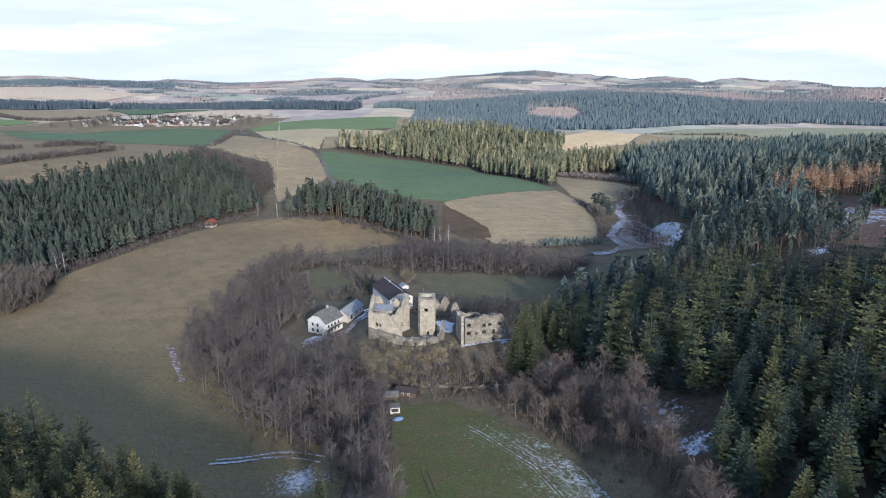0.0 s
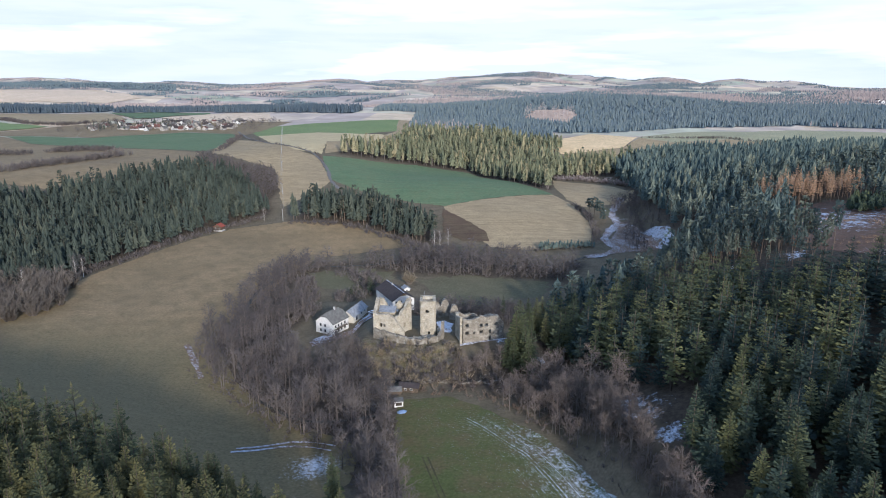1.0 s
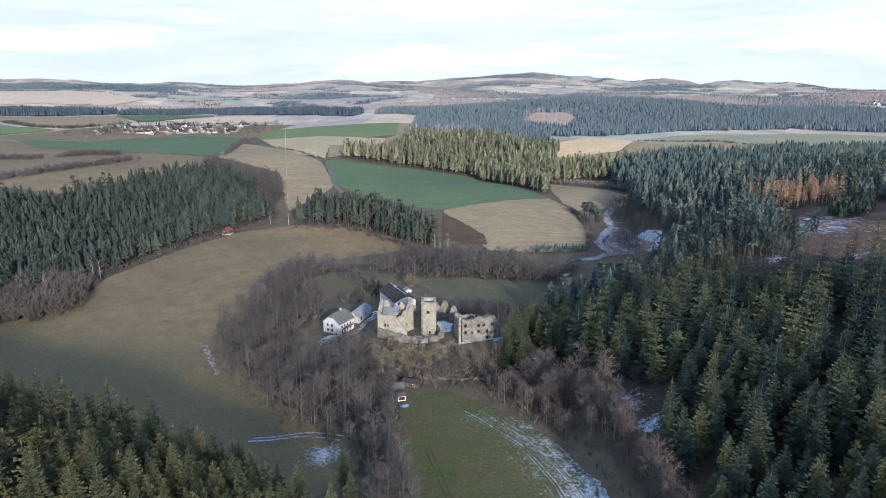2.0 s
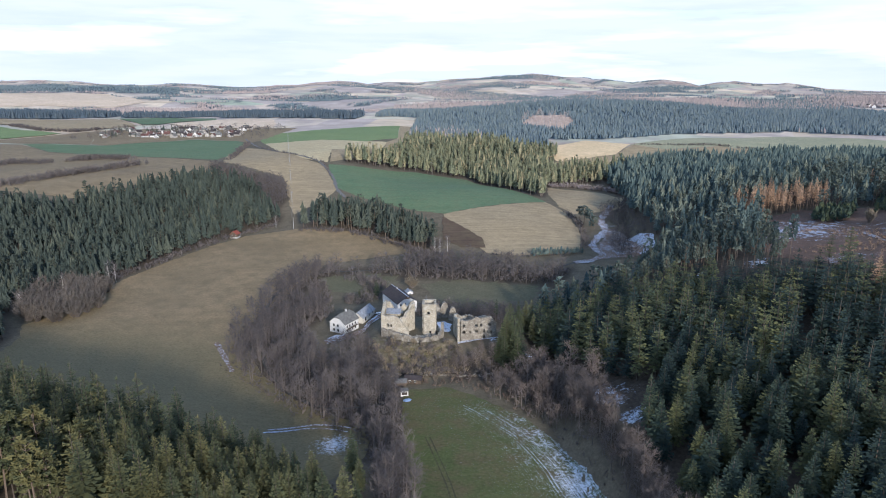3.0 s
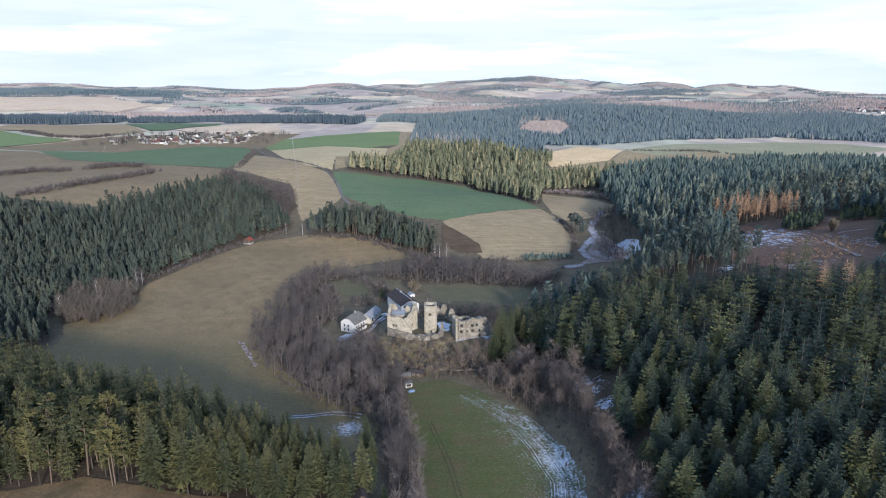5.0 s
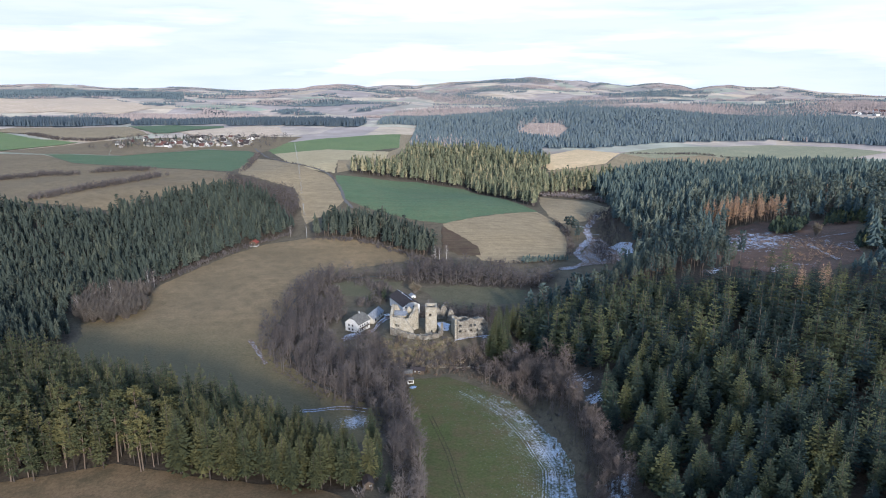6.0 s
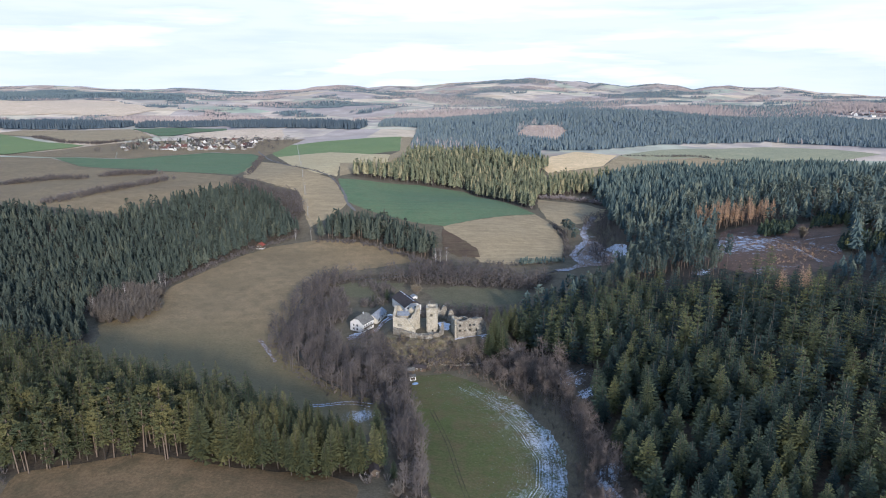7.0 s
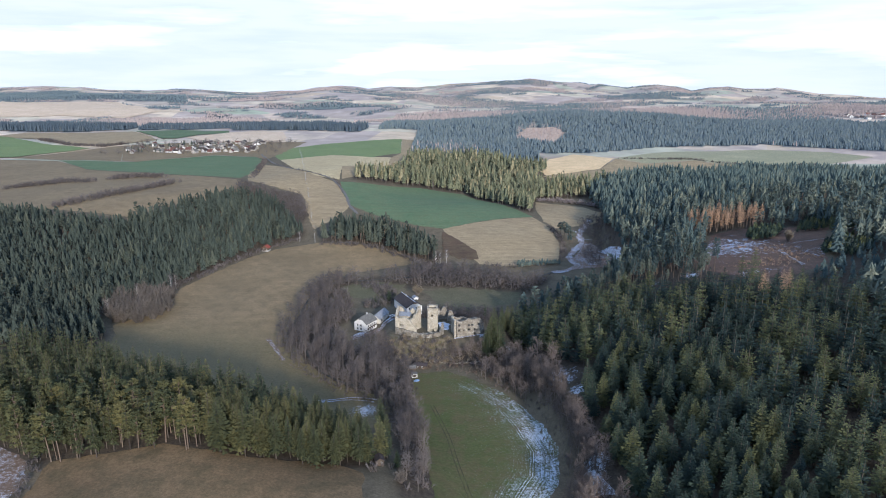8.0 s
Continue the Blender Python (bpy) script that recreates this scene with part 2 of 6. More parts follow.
M_DARKBARK = bark_mat("dark_alder_bark", (0.075, 0.064, 0.056), (0.125, 0.106, 0.092))
M_SPRUCEBARK = bark_mat("dark_spruce_bark", (0.05, 0.04, 0.034), (0.09, 0.075, 0.062))
M_PINEBARK = bark_mat("reddish_pine_bark", (0.11, 0.082, 0.062), (0.18, 0.14, 0.108))
M_BIRCH = bark_mat("white_birch_bark", (0.35, 0.32, 0.30), (0.5, 0.47, 0.44))


def stone_mat(name, a, b, c):
    k = Mat(name, 0.95, 0.1)
    mp = k.node("ShaderNodeMapping", Scale=(1.9, 1.9, 3.0))
    k.link(k.at, mp.inputs[0])
    v = k.node("ShaderNodeTexVoronoi", Scale=1.5)
    k.link(mp.outputs[0], v.inputs["Vector"])
    pick = k.t.nodes.new("ShaderNodeSeparateColor")
    k.link(v.outputs["Color"], pick.inputs[0])
    stones = k.ramp(pick.outputs[0], (0.1, a), (0.6, b), (0.95, c))
    col = k.mix(1.0, stones, k.ramp(k.noise(0.28, 6, 0.7), (0.3, 0.6), (0.68, 1.25)), "MULTIPLY")
    col = k.mix(k.ramp(k.noise(0.5, 5, 0.6), (0.5, 0.0), (0.66, 0.5)), col, (0.44, 0.415, 0.36))
    col = k.mix(k.ramp(k.noise(0.9, 5, 0.7), (0.58, 0.0), (0.74, 0.55)), col, (0.18, 0.155, 0.115))
    k.color(col)
    return k.bump(v.outputs["Distance"], 0.8, 0.2).m


M_STONE = stone_mat("ruin_stone", (0.29, 0.255, 0.195), (0.37, 0.325, 0.25), (0.45, 0.405, 0.32))
M_DRYSTONE = stone_mat("dark_dry_stone", (0.05, 0.042, 0.034), (0.075, 0.062, 0.05), (0.11, 0.092, 0.075))
# The ruin stone again, in tones about two fifths darker.
M_STONE_DARK = stone_mat("darker_ruin_stone", (0.165, 0.145, 0.115), (0.215, 0.19, 0.155), (0.28, 0.25, 0.205))


def rock_mat():
    k = Mat("mossy_rock", 0.95, 0.1)
    col = k.ramp(k.noise(0.5, 7, 0.7, (1, 1, 0.6)), (0.3, (0.085, 0.07, 0.048)), (0.5, (0.15, 0.125, 0.088)), (0.7, (0.24, 0.21, 0.165)))
    col = k.mix(k.ramp(k.noise(0.22, 5, 0.6), (0.45, 0.0), (0.6, 0.8)), col, (0.12, 0.105, 0.05))
    k.color(k.mix(1.0, col, k.ramp(k.noise(2.4, 5, 0.7), (0.3, 0.55), (0.7, 1.35)), "MULTIPLY"))
    return k.bump(k.noise(0.8, 7, 0.7), 1.0, 1.2).m


M_MOSSROCK = rock_mat()


def paint_mat(name, c, vary=0.15, rough=0.85, scale=0.7, spec=0.2):
    k = Mat(name, rough, spec)
    lo, hi = tuple(v * (1 - vary) for v in c), tuple(min(v * (1 + vary), 0.9) for v in c)
    col = k.ramp(k.noise(scale, 5, 0.65), (0.35, lo), (0.65, hi))
    k.color(k.mix(1.0, col, k.ramp(k.noise(scale * 9, 4), (0.3, 0.85), (0.7, 1.12)), "MULTIPLY"))
    return k.m


M_WHITE = paint_mat("white_render", (0.56, 0.55, 0.525), 0.12)
M_DUSTY = paint_mat("dusty_old_render", (0.32, 0.295, 0.26), 0.2)
M_CREAM = paint_mat("cream_render", (0.44, 0.41, 0.35), 0.12)
M_SLATE = paint_mat("grey_shingle_roof", (0.13, 0.125, 0.115), 0.25)
M_SNOWROOF = paint_mat("frosted_grey_roof", (0.23, 0.24, 0.255), 0.25)
M_BROWNROOF = paint_mat("dark_brown_roof", (0.05, 0.041, 0.04), 0.2)
M_REDROOF = paint_mat("red_tile_roof", (0.24, 0.065, 0.045), 0.2)
M_RUSTROOF = paint_mat("rust_tile_roof", (0.12, 0.058, 0.048), 0.2)
M_WOOD = paint_mat("weathered_boards", (0.085, 0.066, 0.05), 0.25, scale=2.0)
M_GABLE = paint_mat("brown_gable_boards", (0.10, 0.072, 0.052), 0.2, scale=2.0)
M_GLASS = paint_mat("dark_window_glass", (0.03, 0.035, 0.04), 0.1, rough=0.15, spec=0.5)
M_HOLLOW = paint_mat("dark_hollow_inside", (0.05, 0.04, 0.03), 0.2)
M_SNOW = paint_mat("old_snow", (0.66, 0.71, 0.80), 0.08)
M_TARP = paint_mat("blue_tarpaulin", (0.16, 0.23, 0.36), 0.15, rough=0.5)
M_CAR = paint_mat("white_car_paint", (0.72, 0.73, 0.74), 0.04, rough=0.3, spec=0.5)
M_TYRE = paint_mat("black_rubber", (0.02, 0.02, 0.02), 0.1)
M_CONCRETE = paint_mat("grey_concrete", (0.36, 0.35, 0.33), 0.12)
M_ASPHALT = paint_mat("worn_road", (0.14, 0.13, 0.118), 0.15)
M_WATER = paint_mat("dark_stream_water", (0.04, 0.042, 0.038), 0.2, rough=0.7, spec=0.25)
M_WIRE = paint_mat("grey_wire", (0.25, 0.25, 0.26), 0.05)

from mathutils import geometry
# ---- the lie of the land ----
def ss(a, b, v):
    """A smooth step from 0 at a to 1 at b."""
    u = np.clip((v - a) / (b - a), 0.0, 1.0)
    return u * u * (3 - 2 * u)


def bump(x, y, cx, cy, sx, sy):
    return np.exp(-((x - cx) / sx) ** 2 - ((y - cy) / sy) ** 2)


def foot(y):
    """Where the wooded eastern slope meets the valley floor."""
    return 62 - 16 * bump(y, 0, 180, 0, 70, 1) + 105 * ss(230, 460, y) + 55 * ss(480, 800, y) + 120 * ss(800, 1200, y)


def soft_ramp(v, top):
    v = np.maximum(v, 0.0)
    return top * (1 - np.exp(-v / top))


SKYLINE = ([-0.664, -0.622, -0.58, -0.537, -0.495, -0.453, -0.41, -0.368, -0.325, -0.292, -0.258, -0.22, -0.198, -0.156, -0.131, -0.114, -0.08, -0.037, 0.014, 0.056, 0.098, 0.141, 0.183, 0.221, 0.23, 0.247, 0.264, 0.289, 0.31, 0.336, 0.37, 0.391, 0.416, 0.446, 0.471, 0.514, 0.522, 0.547, 0.59, 0.624, 0.664],
           [-17, -15, -15, -20, -27, -31, -22, -18, -19, -17, -6, -6, 9, 16, 5, -13, 4, 2, 25, 25, 23, 10, -17, -18, -24, -9, -14, -17, 4, 17, 4, -19, 1, 10, -2, -7, -1, -14, -42, -47, -53])


def height(x, y):
    """Height of the ground, for numbers or arrays."""
    x, y = np.asarray(x, float), np.asarray(y, float)
    z = -19.0 + 4.5 * ss(-50, -120, x)
    # bank with the spruce wood at the near side of the valley
    z = z + 21 * ss(15, 125, -0.5 * x + 0.85 * (170 - y)) * ss(30, -30, x)
    # slope with the western wood, and the plateau behind the river bend
    west = 40 * ss(440, 690, -0.75 * x + 0.66 * y)
    plateau = 34 * ss(720, 1150, y + 0.1 * x)
    z = z + np.maximum(west, plateau) + 4 * bump(west - plateau, 0, 0, 0, 10, 1)
    # hill of the green field
    z = z + 19 * bump(x, y, -20, 640, 170, 120) + 4 * bump(x, y, 60, 520, 60, 60)
    # eastern slope
    z = z + soft_ramp(0.42 * (x - foot(y)), 62) * ss(1050, 430, y) + 5 * ss(-2, 10, x - foot(y)) * ss(1050, 430, y)
    # far country
    r = np.hypot(x, y)
    z = z + np.maximum(r - 1300, 0) * 0.0245
    z = z + 46 * bump(x, y, 760, 4300, 450, 450) - 18 * bump(x, y, 1900, 4300, 500, 700) - 10 * bump(x, y, 2900, 3700, 600, 600) + 26 * bump(x, y, -2600, 3900, 900, 500) - 24 * bump(x, y, -900, 4500, 900, 700)
    z = z + 25 * bump(x, y, 330, 1750, 420, 260) + 14 * bump(x, y, 1100, 2100, 500, 300) - 28 * bump(x, y, -900, 2000, 900, 320) - 22 * bump(x, y, 500, 2900, 1200, 300) + 16 * bump(x, y, -620, 3300, 260, 220) + 14 * bump(x, y, 1500, 3500, 260, 300) + 15 * bump(x, y, 1950, 3300, 220, 300) + 13 * bump(x, y, -1500, 3000, 400, 200) - 14 * bump(x, y, -700, 2600, 500, 160)
    far = ss(1200, 2200, r)
    z = z + far * 9 * (np.sin(x / 210 + 1.3 * np.sin(y / 330)) * np.sin(y / 260 + 0.8 * np.sin(x / 380)))
    # skyline
    z = z + ss(3200, 4250, r) * np.where(y > 500, np.interp(x / np.maximum(y, 1.0), SKYLINE[0], SKYLINE[1]), 0.0)
    # small unevenness
    z = z + 0.5 * np.sin(x / 23 + 0.7 * np.sin(y / 31)) * np.sin(y / 27 + 1.0) + 1.2 * np.sin(x / 71 + 2) * np.sin(y / 83 + 0.5)
    # castle rock
    d = np.hypot(np.maximum(np.abs(x - 1) - 33, 0), np.maximum(np.abs(y - 272) - 15, 0) * np.where(y < 272, 0.66, 1.0))
    rock = ss(20, 2, d)
    z = z * (1 - rock) + (-7.2 - 0.06 * (y - 262)) * rock
    # yard with the farmhouses
    d = np.hypot(np.maximum(np.abs(x + 52) - 16, 0), np.maximum(np.abs(y - 292) - 24, 0))
    yard = ss(18, 2, d) * (1 - rock)
    z = z * (1 - yard) + -12.5 * yard
    return z

# ---- plan of the woods ----
W_NEAR = [(-190, 93), (-156, 79), (-138, 84), (-118, 91), (-84, 86), (-44, 87), (-31, 92), (-35, 112), (-60, 132), (-90, 146), (-134, 160), (-184, 182), (-235, 190), (-240, 120)]
W_LEFT = [(-222, 204), (-218, 231), (-226, 257), (-240, 276), (-254, 292), (-246, 318), (-229, 345), (-223, 362), (-215, 401), (-192, 468), (-176, 496), (-150, 532), (-172, 572), (-205, 628), (-239, 634), (-266, 631), (-299, 586), (-312, 554), (-331, 521), (-345, 501), (-420, 500), (-500, 500), (-500, 300), (-330, 190)]
W_MID = [(-127, 507), (-100, 504), (-64, 500), (-26, 462), (-8, 453), (0, 472), (-28, 515), (-60, 552), (-90, 545), (-121, 525)]
W_CENTRE = [(-129, 778), (-34, 808), (32, 802), (100, 665), (112, 650), (119, 690), (132, 757), (165, 777), (215, 792), (262, 858), (200, 880), (160, 850), (150, 900), (185, 975), (57, 1025), (-54, 995), (-68, 845), (-127, 812)]
W_RIGHT = [(44, 255), (52, 232), (64, 205), (72, 175), (70, 145), (70, 115), (73, 88), (78, 40), (88, -20), (130, -60), (300, -60), (430, 100), (540, 320), (640, 600), (640, 800), (520, 910), (412, 890), (366, 915), (310, 900), (250, 855), (215, 800), (208, 690), (189, 585), (180, 515), (178, 468), (184, 425), (140, 372), (92, 340), (54, 300)]
CLEARING = [(190, 300), (205, 256), (227, 248), (268, 272), (290, 316), (338, 390), (312, 415), (284, 420), (277, 440), (244, 432), (222, 383), (196, 354)]
SNOWBARE = [(52, 196), (68, 204), (82, 176), (74, 156), (64, 160)]
OPENING = [(105, 285), (150, 272), (178, 262), (200, 250), (200, 312), (166, 325), (118, 322)]
APRON = [(150, 285), (205, 256), (227, 248), (268, 272), (300, 320), (330, 300), (290, 236), (235, 203), (190, 212), (140, 258)]
LARCHES = [(232, 441), (262, 433), (296, 425), (304, 455), (264, 472), (235, 464)]
B_WEST = [(-110, 267), (-104, 289), (-97, 314), (-80, 327), (-72, 300), (-80, 268), (-70, 252), (-52, 247), (-40, 246), (-37, 240), (-33, 228), (-20, 212), (-16, 183), (-12, 158), (-8, 121), (-4, 80), (-16, 72), (-19, 108), (-24, 150), (-38, 172), (-56, 188), (-75, 203), (-94, 221), (-108, 243)]
B_NORTHWEST = [(-114, 290), (-110, 345), (-106, 375), (-90, 400), (-76, 392), (-90, 362), (-92, 335), (-84, 318), (-98, 312)]
B_BROOK = [(-103, 359), (-85, 400), (-32, 413), (-25, 436), (-2, 437), (33, 421), (71, 396), (98, 405), (75, 366), (22, 378), (-19, 386), (-62, 400), (-90, 375), (-97, 345)]
B_EAST = [(3, 222), (4, 240), (24, 244), (36, 240), (50, 225), (62, 190), (64, 150), (70, 112), (70, 70), (51, 70), (59, 95), (62, 130), (57, 160), (48, 190), (33, 209), (14, 222)]
B_BEHIND = [(-14, 300), (0, 298), (24, 280), (40, 268), (52, 300), (30, 318), (-4, 326), (-14, 318)]
B_SLOPE = [(-152, 540), (-160, 560), (-159, 605), (-178, 657), (-212, 672), (-248, 684), (-268, 690), (-262, 660), (-236, 640), (-205, 632), (-176, 576)]
ROCK_FACE = [(-36, 256), (-26, 251), (-14, 248), (-2, 249.5), (5, 253), (9, 243), (5, 229), (-12, 226), (-30, 228), (-39, 243)]
RIM_BELT = [(21, 207), (32, 196), (46.5, 172), (55, 146), (58.5, 128), (55, 98), (47, 78), (54, 70), (64, 95), (67, 130), (62, 162), (52, 194), (36, 212)]
SNOW_GAP = [(61, 105), (66, 100), (71, 81), (72, 76), (62, 85)]
B_BEND = [(160, 610), (205, 651), (182, 540), (178, 475), (168, 440), (138, 430), (140, 470), (158, 523)]
ROW_WEST = [(-1350, 1450), (-1048, 1440), (-988, 1455), (-897, 1484), (-825, 1560), (-850, 1700), (-1050, 1640), (-1400, 1600)]
ROW_VILLAGE = [(-799, 1577), (-722, 1617), (-617, 1618), (-579, 1638), (-534, 1536), (-476, 1540), (-370, 1511), (-200, 1440), (-190, 1560), (-370, 1700), (-640, 1800), (-830, 1720)]
RIDGE_WEST = [(-2700, 3300), (-2256, 3398), (-1837, 3417), (-1434, 3567), (-1137, 2819), (-1501, 2786), (-1715, 2575), (-2600, 2500)]
FELLED = [(163, 1348), (215, 1500), (285, 1500), (298, 1402), (244, 1262), (194, 1288)]
F_CREAM = [(-1800, 2480), (-1661, 2492), (-1538, 2684), (-1390, 2706), (-1019, 2215), (-1058, 2048), (-1310, 2119), (-1392, 2090), (-1700, 2090)]
F_ROSE = [(-1010, 1335), (-990, 1420), (-858, 1457), (-778, 1502), (-699, 1391), (-618, 1274), (-658, 1212), (-683, 1178), (-759, 1193), (-887, 1290)]
F_STRIP = [(-774, 1508), (-701, 1568), (-536, 1506), (-520, 1460), (-578, 1394), (-591, 1310), (-622, 1302), (-695, 1398)]
F_TAN = [(-581, 1336), (-559, 1379), (-524, 1470), (-464, 1498), (-385, 1457), (-339, 1268), (-400, 1229), (-499, 1248)]
F_PALE = [(-1050, 1320), (-977, 1331), (-832, 1198), (-758, 1167), (-695, 1141), (-713, 1106), (-743, 1053), (-760, 1001), (-860, 985), (-960, 1000)]

# ---- mesh helpers ----
def raw_mesh(name, verts, tris, mats, index=None, attrs=None, smooth=False):
    """A mesh of triangles from arrays."""
    me = bpy.data.meshes.new(name)
    n = len(tris)
    me.vertices.add(len(verts))
    me.vertices.foreach_set("co", np.asarray(verts, np.float32).ravel())
    me.loops.add(3 * n)
    me.loops.foreach_set("vertex_index", np.asarray(tris, np.int32).ravel())
    me.polygons.add(n)
    me.polygons.foreach_set("loop_start", np.arange(0, 3 * n, 3, dtype=np.int32))
    for m in mats:
        me.materials.append(m)
    if index is not None:
        me.polygons.foreach_set("material_index", np.asarray(index, np.int32))
    for key, values in (attrs or {}).items():
        me.attributes.new(key, "FLOAT", "POINT").data.foreach_set("value", np.asarray(values, np.float32))
    me.update(calc_edges=True)
    me.polygons.foreach_set("use_smooth", np.full(n, smooth))
    return me


def part(name, bm, material, parent, label=""):
    """Links a bmesh as one mesh object under a thing or a part."""
    me = bpy.data.meshes.new(name)
    bm.normal_update()
    bm.to_mesh(me)
    bm.free()
    for m in material if isinstance(material, (list, tuple)) else (material,):
        me.materials.append(m)
    ob = new(name, me)
    ob.parent = parent
    return tagged(ob, label)


def thing(name, m, label, category, group="", kind=""):
    ob = new(name)
    ob.empty_display_size = 0.5
    ob.matrix_world = m
    return tagged(ob, label, category, group, kind)


def box(bm, x0, x1, y0, y1, z0, z1):
    v = [bm.verts.new((x, y, z)) for z in (z0, z1) for x, y in ((x0, y0), (x1, y0), (x1, y1), (x0, y1))]
    for f in ((3, 2, 1, 0), (4, 5, 6, 7), (0, 1, 5, 4), (1, 2, 6, 5), (2, 3, 7, 6), (3, 0, 4, 7)):
        bm.faces.new([v[i] for i in f])
    return bm


def slab(bm, corners, thick):
    """A plate from four corners, with thickness below."""
    c = [Vector(p) for p in corners]
    n = (c[1] - c[0]).cross(c[3] - c[0]).normalized() * thick
    a, b = [bm.verts.new(p) for p in c], [bm.verts.new(p - n) for p in c]
    k = len(c)
    bm.faces.new(a)
    bm.faces.new(b[::-1])
    for i in range(k):
        bm.faces.new([a[(i + 1) % k], a[i], b[i], b[(i + 1) % k]])
    return bm


def rod(bm, a, b, r0, r1, sides=6):
    a, b = Vector(a), Vector(b)
    q = (b - a).to_track_quat("Z", "Y")
    rings = []
    for p, r in ((a, r0), (b, r1)):
        rings.append([bm.verts.new(p + q @ Vector((r * math.cos(2 * math.pi * i / sides), r * math.sin(2 * math.pi * i / sides), 0))) for i in range(sides)])
    for i in range(sides):
        j = (i + 1) % sides
        bm.faces.new([rings[0][i], rings[0][j], rings[1][j], rings[1][i]])
    bm.faces.new(rings[0][::-1])
    bm.faces.new(rings[1])
    return bm


def inside(poly, x, y):
    """Which of the points lie in the polygon."""
    hit = np.zeros(np.shape(x), bool)
    for (x0, y0), (x1, y1) in zip(poly, poly[1:] + poly[:1]):
        cross = (y0 > y) != (y1 > y)
        hit ^= cross & (x < (x1 - x0) * (y - y0) / (y1 - y0 + 1e-12) + x0)
    return hit


def line_distance(line, x, y):
    """Distance of points from an open line."""
    best = np.full(np.shape(x), 1e9)
    for (x0, y0), (x1, y1) in zip(line, line[1:]):
        dx, dy = x1 - x0, y1 - y0
        u = np.clip(((x - x0) * dx + (y - y0) * dy) / (dx * dx + dy * dy), 0, 1)
        best = np.minimum(best, np.hypot(x - x0 - u * dx, y - y0 - u * dy))
    return best


# ---- ground ----
SNOW_SPOTS = [(64, 182, 20), (72, 162, 12), (121, 308, 15), (150, 300, 14), (180, 300, 16), (66, 104, 13), (-42, 165, 17), (-108, 243, 5), (250, 365, 26), (225, 375, 20), (285, 390, 24), (262, 330, 22), (235, 300, 16), (166, 465, 14), (160, 540, 12), (150, 570, 10), (-44, 296, 6), (-50, 268, 6), (2, 272, 9), (0, 280, 7), (26, 251, 4), (-58, 266, 8), (-34, 290, 7), (44, 243, 5)]


def snow_cover(x, y):
    w = np.zeros(np.shape(x))
    for cx, cy, r in SNOW_SPOTS:
        w = np.maximum(w, bump(x, y, cx, cy, r, r))
    return w


def far_wooded(x, y):
    """Where the hills behind the plateau carry woods."""
    patch = np.sin(x / 170 + 1.9 * np.sin(y / 240 + 0.6)) + np.sin(y / 95 + 1.6 * np.sin(x / 260)) * 0.9 + 0.5 * np.sin(x / 61 + y / 47)
    ridge = (y > np.where(x > -62, 1035, 1340)) & (y < 2200) & (x > -160)
    on = np.where(ridge, patch > -9.0, patch > np.where(x < 0, 0.75, 0.6)) & (np.hypot(x, y) < 4700)
    on &= ~((x < -60) & (y < 1500)) & ~inside([(170, 900), (190, 1130), (320, 1150), (460, 1240), (700, 1260), (900, 1080), (800, 700), (450, 640)], x, y)
    on &= ~inside([(1190, 1700), (1450, 1700), (1460, 1960), (1200, 1960)], x, y)
    on &= ~inside(FELLED, x, y)
    small = np.sin(x / 47 + 1.2 * np.sin(y / 39)) + np.sin(y / 58 + 1.4 * np.sin(x / 71 + 1)) + 0.6 * np.sin(x / 19 - y / 23)
    on |= (small > 1.25) & (y > 1700) & (np.hypot(x, y) < 4700)
    for area in (F_CREAM, F_ROSE, F_STRIP, F_TAN, F_PALE):
        on &= ~inside(area, x, y)
    for area in (ROW_WEST, ROW_VILLAGE, RIDGE_WEST):
        on |= inside(area, x, y)
    return on & (y > 1035)


